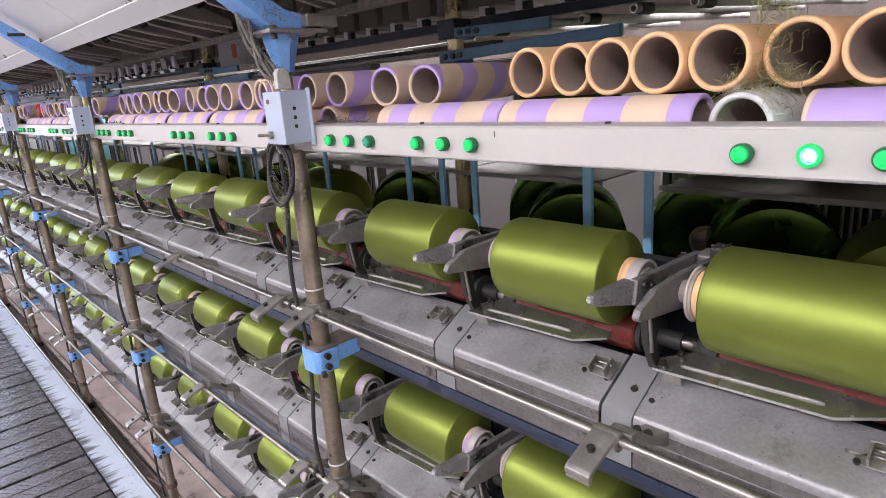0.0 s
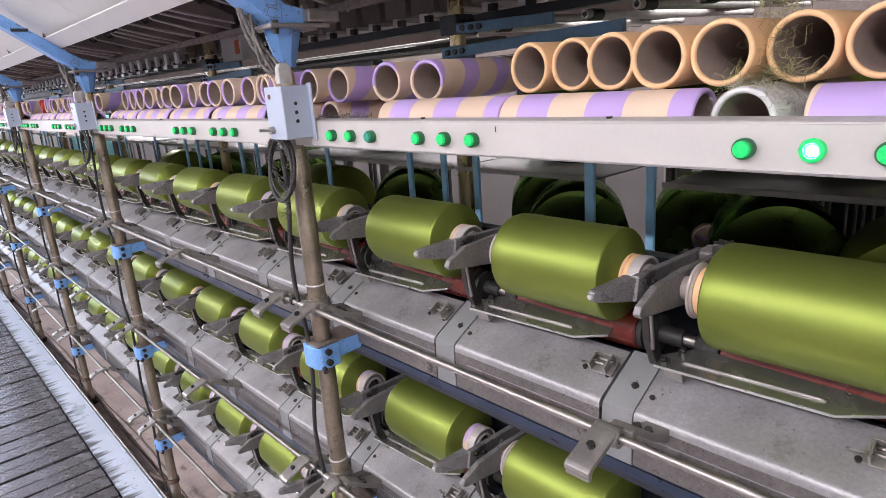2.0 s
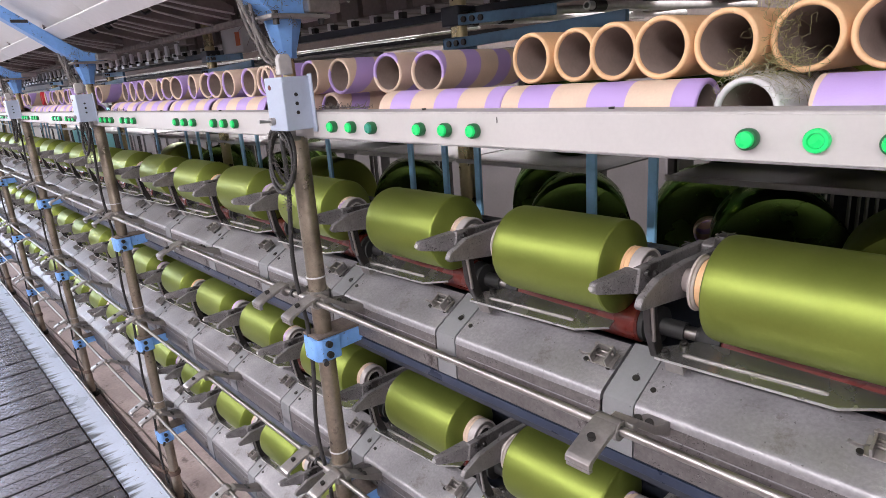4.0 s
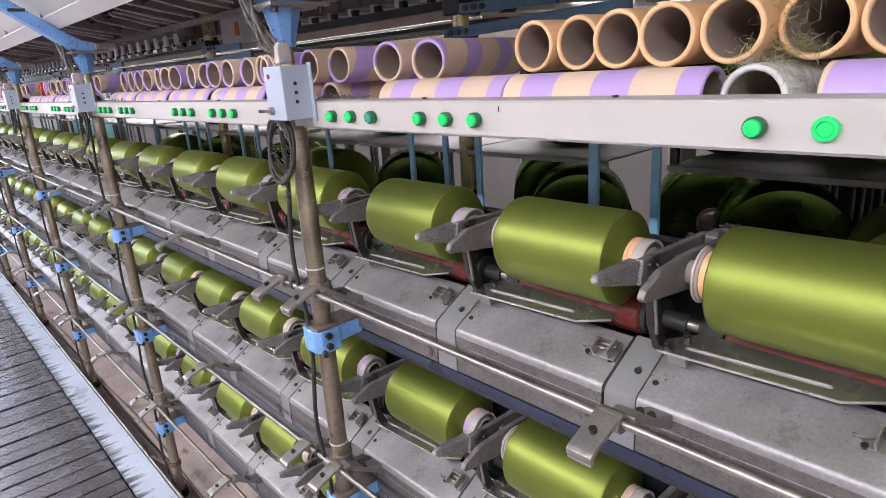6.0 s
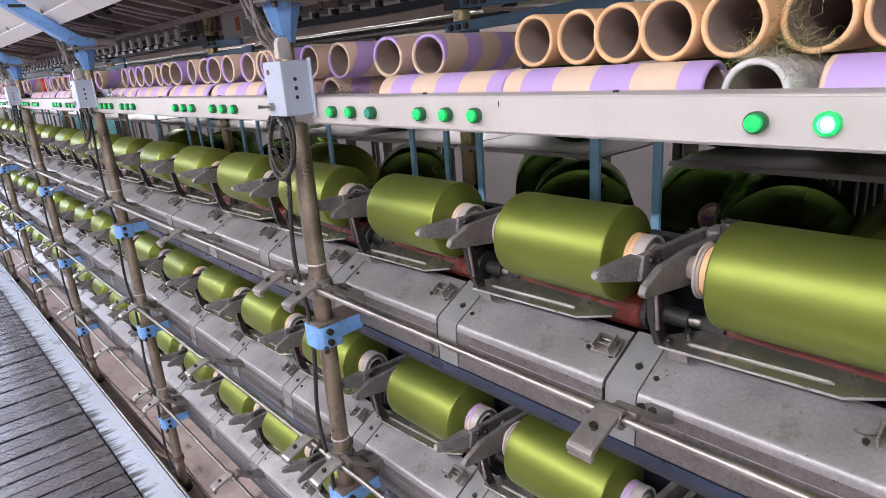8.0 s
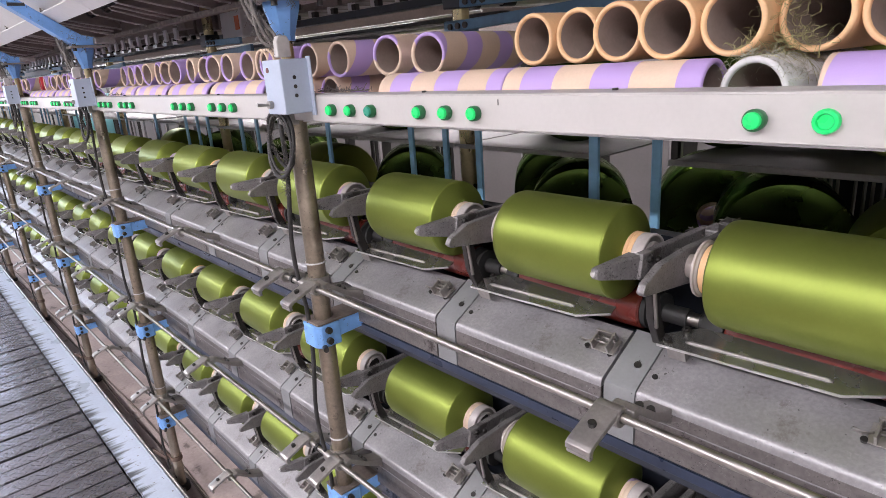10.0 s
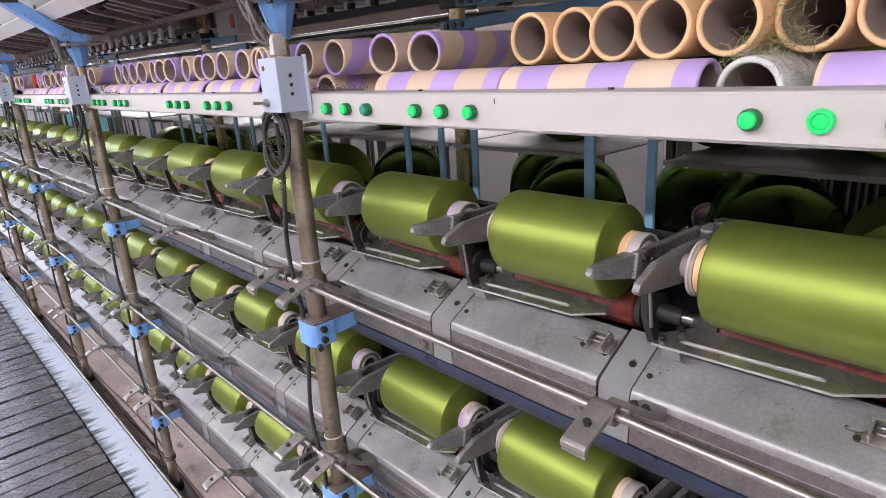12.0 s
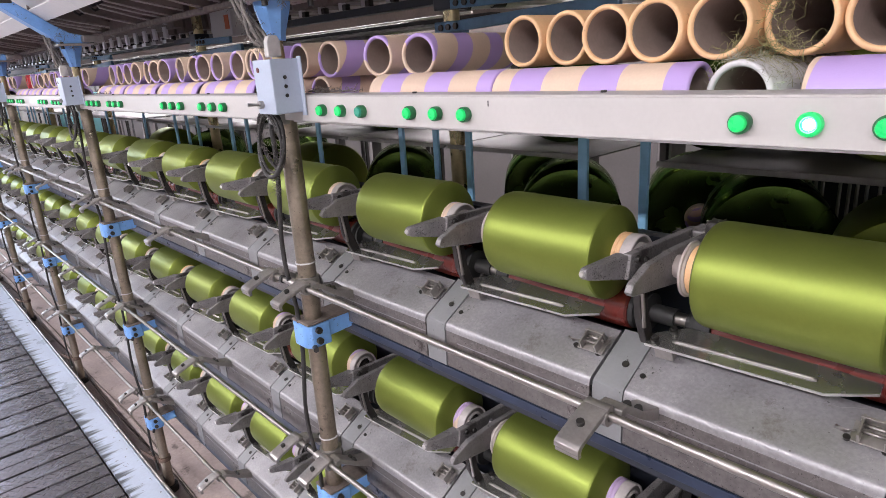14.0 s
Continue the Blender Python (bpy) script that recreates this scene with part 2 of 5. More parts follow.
streak_kerb(M_STRIP, -0.172, 0.10)
M_YARN = yarn_material("olive_filament_yarn", (0.208, 0.255, 0.050), 0.45)
# darker copy of the yarn: the rack's shade is put into its green
M_YARN_SHADED = yarn_material("shaded_green_filament_yarn", (0.055, 0.088, 0.020), 0.27, 0.85, 0.7)

M_BUTTON.node_tree.nodes["Principled BSDF"].inputs["Emission Color"].default_value = (0.01, 0.75, 0.17, 1)
M_BUTTON.node_tree.nodes["Principled BSDF"].inputs["Emission Strength"].default_value = 0.22


def scuffs(m, light, scale=9.0, width=0.006):
    """Thin pale rub lines that wander over a metal face."""
    nt = m.node_tree
    n, l = nt.nodes, nt.links
    b = n["Principled BSDF"]
    old = b.inputs["Base Color"].links[0].from_socket
    co = n.new("ShaderNodeTexCoord")
    for k, sc in enumerate((scale, scale * 2.3)):
        nz = n.new("ShaderNodeTexNoise")
        nz.inputs["Scale"].default_value, nz.inputs["Detail"].default_value, nz.inputs["Distortion"].default_value = sc, 3, 1.4 + k
        l.new(co.outputs["Object"], nz.inputs["Vector"])
        d = n.new("ShaderNodeMath")
        d.operation = "SUBTRACT"
        l.new(nz.outputs["Fac"], d.inputs[0])
        d.inputs[1].default_value = 0.5 + 0.07 * k
        a = n.new("ShaderNodeMath")
        a.operation = "ABSOLUTE"
        l.new(d.outputs[0], a.inputs[0])
        s = n.new("ShaderNodeMapRange")
        s.inputs[1].default_value, s.inputs[2].default_value, s.inputs[3].default_value, s.inputs[4].default_value = 0.0, width, 0.45, 0.0
        l.new(a.outputs[0], s.inputs[0])
        mask = n.new("ShaderNodeTexNoise")
        mask.inputs["Scale"].default_value = 5.0 + 4 * k
        l.new(co.outputs["Object"], mask.inputs["Vector"])
        mr = n.new("ShaderNodeMapRange")
        mr.inputs[1].default_value, mr.inputs[2].default_value = 0.48, 0.60
        l.new(mask.outputs["Fac"], mr.inputs[0])
        f = n.new("ShaderNodeMath")
        f.operation = "MULTIPLY"
        l.new(s.outputs[0], f.inputs[0])
        l.new(mr.outputs[0], f.inputs[1])
        mx = n.new("ShaderNodeMix")
        mx.data_type = "RGBA"
        l.new(f.outputs[0], mx.inputs[0])
        l.new(old, mx.inputs[6])
        mx.inputs[7].default_value = (*light, 1)
        old = mx.outputs[2]
    l.new(old, b.inputs["Base Color"])


specks(M_ALU, (0.10, 0.095, 0.095), 130, 0.70)
specks(M_ALU_SHADED, (0.04, 0.036, 0.035), 300, 0.66)
specks(M_ARM, (0.05, 0.046, 0.045), 420, 0.62)
specks(M_POST, (0.10, 0.082, 0.065), 300, 0.70)
specks(M_STRIP, (0.14, 0.12, 0.11), 60, 0.70)
specks(M_BLUE, (0.10, 0.12, 0.16), 110, 0.68)
scuffs(M_ALU, (0.60, 0.585, 0.595), 14.0, 0.006)
scuffs(M_ALU_SHADED, (0.55, 0.53, 0.53), 12, 0.005)
scuffs(M_ARM, (0.42, 0.41, 0.41), 24, 0.008)

# ---- mesh helpers ----
def part(name, bm, material, parent=None, label="", at=None):
    """Links a bmesh as one mesh object, under a thing or a part."""
    me = bpy.data.meshes.new(name)
    bm.normal_update()
    bm.to_mesh(me)
    bm.free()
    for mm in (material if isinstance(material, (list, tuple)) else [material]):
        me.materials.append(mm)
    ob = new(name, me)
    if parent is not None:
        ob.parent = parent
    if at is not None:
        ob.matrix_basis = at
    if label:
        ob["label"] = label
    return ob


def thing(name, label, category, group="", at=None, kind=""):
    ob = new(name)
    ob.empty_display_size = 0.05
    if at is not None:
        ob.matrix_basis = at
    return tagged(ob, label, category, group, kind)


def smooth(bm, angle=40):
    lim = radians(angle)
    for f in bm.faces:
        f.smooth = True
    for e in bm.edges:
        e.smooth = len(e.link_faces) == 2 and e.calc_face_angle(0) < lim
    return bm


def box(bm, x0, x1, y0, y1, z0, z1, bevel=0.0, m=None, mi=0):
    vs = [bm.verts.new(p) for p in ((x0, y0, z0), (x1, y0, z0), (x1, y1, z0), (x0, y1, z0), (x0, y0, z1), (x1, y0, z1), (x1, y1, z1), (x0, y1, z1))]
    fs = [bm.faces.new([vs[i] for i in q]) for q in ((3, 2, 1, 0), (4, 5, 6, 7), (0, 1, 5, 4), (1, 2, 6, 5), (2, 3, 7, 6), (3, 0, 4, 7))]
    for f in fs:
        f.material_index = mi
    if bevel:
        es = list({e for f in fs for e in f.edges})
        out = bmesh.ops.bevel(bm, geom=es, offset=bevel, segments=2, affect="EDGES", profile=0.5)
        vs = list({v for f in out["faces"] for v in f.verts} | {v for v in vs if v.is_valid})
    if m is not None:
        bmesh.ops.transform(bm, matrix=m, verts=vs)
    return bm


def rod(bm, p0, p1, r0, r1=None, seg=16, caps=True, mi=0):
    """A round bar from p0 to p1."""
    p0, p1 = Vector(p0), Vector(p1)
    r1 = r0 if r1 is None else r1
    q = (p1 - p0).to_track_quat("Z", "Y").to_matrix()
    a, b = [], []
    for i in range(seg):
        t = 2 * math.pi * i / seg
        d = q @ Vector((math.cos(t), math.sin(t), 0))
        a.append(bm.verts.new(p0 + d * r0))
        b.append(bm.verts.new(p1 + d * r1))
    for i in range(seg):
        j = (i + 1) % seg
        f = bm.faces.new((a[i], a[j], b[j], b[i]))
        f.material_index = mi
        f.smooth = True
    if caps:
        for ring in (list(reversed(a)), b):
            f = bm.faces.new(ring)
            f.material_index = mi
    for ring in (a, b):
        for i in range(seg):
            e = bm.edges.get((ring[i], ring[(i + 1) % seg]))
            if e:
                e.smooth = False
    return bm


def lathe(bm, prof, axis="X", seg=40, close=False, mats=None, centre=(0, 0, 0)):
    """Turns (along, radius) pairs about an axis."""
    c = Vector(centre)
    rings = []
    for u, r in prof:
        ring = []
        for i in range(seg):
            t = 2 * math.pi * i / seg
            k, s = math.cos(t) * r, math.sin(t) * r
            v = {"X": (u, k, s), "Y": (k, u, s), "Z": (k, s, u)}[axis]
            ring.append(bm.verts.new(c + Vector(v)))
        rings.append(ring)
    pairs = list(zip(rings[:-1], rings[1:]))
    if close:
        pairs.append((rings[-1], rings[0]))
    for n, (a, b) in enumerate(pairs):
        for i in range(seg):
            j = (i + 1) % seg
            f = bm.faces.new((a[i], a[j], b[j], b[i]))
            f.material_index = mats[n] if mats else 0
    bmesh.ops.recalc_face_normals(bm, faces=bm.faces)
    return smooth(bm)


def prism(bm, pts, axis, lo, hi, bevel=0.0, mi=0):
    """A flat outline pushed along an axis: outline pairs are the other two axes in order."""
    def p(a, b, c):
        return {"X": (c, a, b), "Y": (a, c, b), "Z": (a, b, c)}[axis]
    lower = [bm.verts.new(p(a, b, lo)) for a, b in pts]
    upper = [bm.verts.new(p(a, b, hi)) for a, b in pts]
    n = len(pts)
    fs = [bm.faces.new(list(reversed(lower))), bm.faces.new(upper)]
    for i in range(n):
        j = (i + 1) % n
        fs.append(bm.faces.new((lower[i], lower[j], upper[j], upper[i])))
    bmesh.ops.recalc_face_normals(bm, faces=fs)
    for f in fs:
        f.material_index = mi
    if bevel:
        bmesh.ops.bevel(bm, geom=list({e for f in fs for e in f.edges}), offset=bevel, segments=2, affect="EDGES", profile=0.5)
    return bm


def wire(bm, pts, r, seg=6, mi=0):
    """A bent round wire along points."""
    pts = [Vector(p) for p in pts]
    rings = []
    for i, p in enumerate(pts):
        d = (pts[min(i + 1, len(pts) - 1)] - pts[max(i - 1, 0)]).normalized()
        q = d.to_track_quat("Z", "Y").to_matrix()
        rings.append([bm.verts.new(p + q @ Vector((math.cos(2 * math.pi * k / seg) * r, math.sin(2 * math.pi * k / seg) * r, 0))) for k in range(seg)])
    for a, b in zip(rings[:-1], rings[1:]):
        best = min(range(seg), key=lambda s: (a[0].co - b[s].co).length)
        for k in range(seg):
            f = bm.faces.new((a[k], a[(k + 1) % seg], b[(k + 1 + best) % seg], b[(k + best) % seg]))
            f.smooth = True
            f.material_index = mi
    bm.faces.new(list(reversed(rings[0])))
    bm.faces.new(rings[-1])
    return bm


def B():
    return bmesh.new()

# ---- hall ----
FLOOR_NEAR, FLOOR_FAR = 3.2, -11.0


def hall():
    bm = B()
    box(bm, FLOOR_FAR, FLOOR_NEAR, -3.2, 3.6, -0.12, 0.0)
    tagged(part("floor", bm, M_FLOOR), "worn pinkish concrete floor with dark oil stains", "floor", kind="structure")
    for name, a in (("wall_front", (FLOOR_FAR, FLOOR_NEAR, -3.4, -3.2, -0.12, CEILING_Z)), ("wall_back", (FLOOR_FAR, FLOOR_NEAR, 3.6, 3.8, -0.12, CEILING_Z)),
                    ("wall_far", (FLOOR_FAR - 0.2, FLOOR_FAR, -3.4, 3.8, -0.12, CEILING_Z)), ("wall_near", (FLOOR_NEAR, FLOOR_NEAR + 0.2, -3.4, 3.8, -0.12, CEILING_Z))):
        bm = B()
        box(bm, *a)
        # front wall gets the dark low-bounce colour, the others stay pale
        tagged(part(name, bm, M_OPPOSITE if name == "wall_front" else M_WALL), "plain painted hall wall", "wall", kind="structure")
    bm = B()
    box(bm, FLOOR_FAR - 0.2, FLOOR_NEAR + 0.2, -3.4, 3.8, CEILING_Z + 0.004, CEILING_Z + 0.2)
    tagged(part("ceiling", bm, M_TUBE_WHITE), "plain pale painted hall ceiling", "ceiling", kind="structure")


hall()


# ---- walkway of steel treads in the aisle ----
WALK_Z = 0.09


def walkway():
    w = thing("walkway", "raised aisle walkway of dark wet checkered steel treads", "walkway", kind="structure")
    bm = B()
    box(bm, FLOOR_FAR + 0.02, FLOOR_NEAR - 0.02, -1.5, -0.175, 0.002, WALK_Z - 0.022)
    part("substructure", bm, M_DARK, w)
    bm = B()
    box(bm, -0.0455, 0.0455, -0.66, 0.66, -0.009, 0.009, 0.003)
    # raised pattern bars of checkered plate
    for i in range(4):
        for j in range(34):
            cx, cy = -0.033 + i * 0.022, -0.63 + j * 0.038 + (i % 2) * 0.019
            s = 1 if (i + j) % 2 else -1
            box(bm, -0.009, 0.009, -0.002, 0.002, 0.0, 0.0013, 0, pose(cx, cy, 0.0088, 0, 0, 40 * s))
    first = part("tread", bm, M_TREAD, w)
    x, n = 2.6, 0
    while x > -10.5:
        ob = first if n == 0 else first.copy()
        if n:
            scene.collection.objects.link(ob)
        ob.matrix_basis = pose(x, -0.84, WALK_Z - 0.009 + random.uniform(-0.002, 0.002), random.uniform(-0.25, 0.25), random.uniform(-1.0, 1.0), random.uniform(-0.25, 0.25))
        x -= (0.110 if n % 2 else 0.099) + random.uniform(-0.002, 0.003)
        n += 1
    k = thing("walkway_kerb", "pale blue painted steel kerb with black oil streaks", "kerb", kind="structure")
    bm = B()
    prism(bm, [(-0.172, WALK_Z - 0.012), (-0.172, WALK_Z + 0.002), (-0.052, WALK_Z + 0.002), (-0.046, WALK_Z - 0.004), (-0.046, 0.0), (-0.052, 0.0), (-0.052, WALK_Z - 0.012)], "X", FLOOR_FAR + 0.02, FLOOR_NEAR - 0.02)
    part("kerb_sheet", bm, M_STRIP, k)
    bm = B()
    rod(bm, (FLOOR_FAR + 0.02, -0.041, WALK_Z + 0.003), (FLOOR_NEAR - 0.02, -0.041, WALK_Z + 0.003), 0.007, seg=12)
    part("edge_bar", bm, M_CHROME, k)


walkway()

# ---- machine frame ----
POSTS = [-BAY * i for i in range(-1, 7)]
Z3 = [0.0, -TIER, -2 * TIER]      # tier offsets, top tier first


def front_post():
    p = thing("front_post", "worn brown plated steel tube post with cable ties", "post", "front posts")
    bm = B()
    rod(bm, (0, 0, 0), (0, 0, 1.675), 0.0195, seg=28)
    part("tube", bm, M_POST, p)
    bm = B()
    rod(bm, (0, 0, 1.66), (0, 0, 1.86), 0.0125, seg=24)
    part("spigot", bm, M_BRASS, p)
    bm = B()
    rod(bm, (0, 0, 1.655), (0, 0, 1.682), 0.024, seg=28)
    box(bm, -0.01, 0.035, -0.034, -0.012, 1.650, 1.684, 0.003)
    rod(bm, (0.028, -0.036, 1.667), (0.028, -0.02, 1.667), 0.006, seg=10)
    part("collar", bm, M_CLAMP, p)
    bm = B()
    rod(bm, (0, 0, 0.0), (0, 0, 0.03), 0.032, seg=24)
    part("foot", bm, M_DARK, p)
    for z in Z3:
        bm = B()
        lathe(bm, [(1.172 + z, 0.0205), (1.172 + z, 0.024), (1.178 + z, 0.024), (1.178 + z, 0.0205)], "Z", 28)
        part("ring", bm, M_CLAMP, p)
        bm = B()
        lathe(bm, [(1.36 + z, 0.0198), (1.36 + z, 0.0215), (1.363 + z, 0.0215), (1.363 + z, 0.0198)], "Z", 28)
        part("cable_tie", bm, M_TUBE_WHITE, p, "pale plastic cable tie")
    # the cable that runs down beside the post
    bm = B()
    pts = []
    for i in range(60):
        z = 1.66 - i * 1.55 / 59
        pts.append((-0.016 + 0.012 * math.sin(i * 0.42), -0.0275 - 0.008 * abs(math.sin(i * 0.21)), z))
    wire(bm, pts, 0.0048, 8)
    part("cable", bm, M_CABLE, p, "black dusty cable tied to the post")
    return p


def bracket():
    """The blue cast bracket that carries a winding tier on a post."""
    b = thing("tier_bracket", "blue painted cast bracket bolted round a steel post", "bracket", "tier brackets")
    bm = B()
    prism(bm, [(-0.034, -0.03), (-0.02, -0.038), (0.022, -0.038), (0.036, -0.026), (0.036, 0.02), (-0.034, 0.02)], "Z", -0.034, 0.018, 0.004)
    part("clamp_block", bm, M_BLUE, b)
    bm = B()
    prism(bm, [(0.018, 0.018), (0.018, -0.02), (0.20, -0.012), (0.20, 0.018)], "X", 0.020, 0.030, 0.002)
    prism(bm, [(0.018, 0.018), (0.018, -0.02), (0.20, -0.012), (0.20, 0.018)], "X", -0.030, -0.020, 0.002)
    part("arm", bm, M_BLUE, b)
    bm = B()
    box(bm, -0.032, 0.034, -0.034, 0.20, 0.0185, 0.0235, 0.002)
    part("top_plate", bm, M_DUSTY, b, "dust-caked top plate")
    for z in (0.006, -0.018):
        bm = B()
        rod(bm, (0.034, -0.012, z), (0.044, -0.012, z), 0.0075, seg=8)
        part("bolt", bm, M_BOLT, b)
    bm = B()
    rod(bm, (0.03, -0.022, -0.03), (0.05, -0.03, -0.03), 0.006, seg=8)
    part("set_screw", bm, M_BOLT, b)
    return b


def build_frame():
    first, fb = front_post(), bracket()
    for n, x in enumerate(POSTS):
        if n == 0:
            first.matrix_basis = pose(x, 0, 0)
        else:
            copy_thing(first, pose(x, 0, 0))
        for i, z in enumerate(Z3):
            m = pose(x, 0, 1.212 + z)
            if n == 0 and i == 0:
                fb.matrix_basis = m
            else:
                copy_thing(fb, m)
    # rails and beams, one length a tier
    for z in Z3:
        bm = B()
        rod(bm, (-9.6, -0.03, 1.319 + z), (2.0, -0.03, 1.319 + z), 0.0060, seg=16)
        rail = thing("stop_rail", "long polished steel rod with black stop rings before a winding tier", "rail", "stop rails")
        part("rod", bm, M_CHROME, rail)
        for n in range(0, 5):
            bm = B()
            lathe(bm, [(-0.004, 0.0061), (-0.004, 0.0088), (0.004, 0.0088), (0.004, 0.0061)], "X", 16, True)
            part("stop_ring", bm, M_RUBBER, rail, "short black ring", at=pose(-BAY * n - 0.052, -0.03, 1.319 + z))
        bm = B()
        prism(bm, [(0.080, 1.172 + z), (0.080, 1.205 + z), (0.15, 1.205 + z), (0.15, 1.300 + z), (0.262, 1.300 + z), (0.262, 1.462 + z), (0.290, 1.462 + z), (0.290, 1.172 + z)], "X", -9.6, 2.0)
        strip = B()
        box(strip, -9.6, 2.0, 0.0765, 0.0795, 1.184 + z, 1.201 + z, 0.001)
        tagged(part("beam_strip", strip, M_STRIPBLUE), "dark blue enamelled strip along a tier beam", "strip", "beam strips")
        tagged(part("tier_beam", bm, [M_NAVY]), "black and navy painted steel trough beam behind the covers", "beam", "tier beams")


build_frame()


def kerb_ties():
    """Brown straps that tie the posts to the bar along the kerb, and cables lying on the floor behind it."""
    first = None
    for n in range(0, 5):
        m = pose(-BAY * n, 0, 0.165)
        if first is None:
            first = thing("kerb_tie", "rusty brown steel strap between a post and the kerb bar", "strap", "kerb ties")
            bm = B()
            lathe(bm, [(-0.010, 0.0198), (-0.010, 0.0250), (0.010, 0.0250), (0.010, 0.0198)], "Z", 24, True)
            part("ring", bm, M_RUST, first)
            for dy, dz in ((-0.012, 0.006), (0.016, -0.014)):
                bm = B()
                box(bm, -0.105, 0.0, -0.003, 0.003, -0.008, 0.008, 0.001, pose(-0.014, -0.022 + dy, dz, 0, 0, 12))
                part("strap", bm, M_RUST, first)
            first.matrix_basis = m
        else:
            copy_thing(first, m)
    for k, y in enumerate((0.035, 0.062)):
        bm = B()
        wire(bm, [(-9.0 + 0.25 * i, y + 0.012 * math.sin(i * 0.9 + k * 2), 0.004) for i in range(44)], 0.0042, 8)
        tagged(part("floor_cable", bm, M_DUSTY), "dusty black cable lying on the concrete floor", "cable", "floor cables")


M_RUST = mat("rusty_strap", (0.13, 0.085, 0.065), 0.7, 0.2, 0.3, 30, 0.25, 160)
kerb_ties()


# ---- winding positions ----
AXIS_Y, AXIS_Z, PACK_R = 0.150, 1.463, 0.071
LEFT = 0.757            # left tube end of position 0
POSITIONS = list(range(1, -23, -1))


def cover():
    c = thing("winding_cover", "scuffed cast aluminium cover in front of a winding drum", "cover", "winding covers")
    bm = B()
    x0, x1 = 0.0, 0.3070
    prof = [(0.0715, 1.2795), (0.0717, 1.2835), (0.0726, 1.2875), (0.0742, 1.2910), (0.0765, 1.2935), (0.0800, 1.2955), (0.157, 1.338), (0.160, 1.330), (0.083, 1.286), (0.0775, 1.2795)]
    prism(bm, prof, "X", x0, x1)
    part("shell", smooth(bm, 30), M_ALU, c)
    # upright front: stained, with its shade painted in
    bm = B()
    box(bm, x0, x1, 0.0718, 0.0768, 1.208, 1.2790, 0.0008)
    part("skirt", bm, M_ALU_SHADED, c, "stained aluminium front skirt, darkened for shade")
    bm = B()
    box(bm, x0 + 0.03, x1, 0.0708, 0.0718, 1.2605, 1.2622, 0.0003)
    part("seam", bm, M_ALU, c, "thin bright folded seam")
    for x, z in ((0.02, 1.262), (0.05, 1.258), (0.265, 1.262), (0.293, 1.256)):
        bm = B()
        rod(bm, (x, 0.0730, z - 0.012), (x, 0.0712, z - 0.012), 0.0032, seg=10)
        part("rivet", bm, M_BOLT, c)
    for x, u in ((0.012, 0.3), (0.296, 0.42), (0.283, 0.62)):
        y, z = 0.0785 + u * 0.0785, 1.2945 + u * 0.0435
        bm = B()
        d = Vector((0, -0.0435, 0.0785)).normalized()
        rod(bm, Vector((x, y, z)) - d * 0.001, Vector((x, y, z)) + d * 0.0018, 0.0042, seg=12)
        part("screw", bm, M_BOLT, c)
    return c


def joint_plate():
    j = thing("joint_plate", "grey aluminium joint plate between two covers", "plate", "joint plates")
    bm = B()
    prof = [(0.0700, 1.2085), (0.0700, 1.284), (0.0722, 1.2915), (0.0775, 1.2965), (0.159, 1.342), (0.162, 1.334), (0.083, 1.287), (0.0775, 1.2085)]
    prism(bm, prof, "X", 0.0025, 0.0515)
    part("plate", smooth(bm, 30), M_JOINT, j)
    bm = B()
    d = Vector((0, -0.0435, 0.0785)).normalized()
    c = Vector((0.034, 0.108, 1.3135))
    rod(bm, c - d * 0.001, c + d * 0.002, 0.0055, seg=12)
    part("screw", bm, M_BOLT, j)
    return j


def latch():
    a = thing("cover_latch", "small bent steel wire latch screwed to a cover", "latch", "cover latches")
    bm = B()
    box(bm, -0.022, 0.022, -0.014, 0.014, 0.0, 0.002, 0.0005)
    for x in (-0.013, 0.013):
        box(bm, x - 0.0015, x + 0.0015, -0.014, 0.016, 0.001, 0.017, 0.0004)
    box(bm, -0.016, 0.016, 0.010, 0.013, 0.001, 0.019, 0.0005)
    part("base", bm, M_CLAMP, a)
    bm = B()
    wire(bm, [(-0.013, -0.004, 0.012), (0.013, -0.004, 0.012)], 0.002, 8)
    wire(bm, [(-0.013, -0.004, 0.012), (-0.026, -0.010, 0.012), (-0.036, -0.008, 0.012)], 0.0024, 8)
    wire(bm, [(-0.016, 0.006, 0.009), (0.018, 0.006, 0.009)], 0.0028, 8)
    part("wire_catch", bm, M_CHROME, a)
    bm = B()
    rod(bm, (-0.024, -0.012, 0.0), (-0.024, -0.012, 0.004), 0.004, seg=10)
    part("screw", bm, M_BOLT, a)
    return a


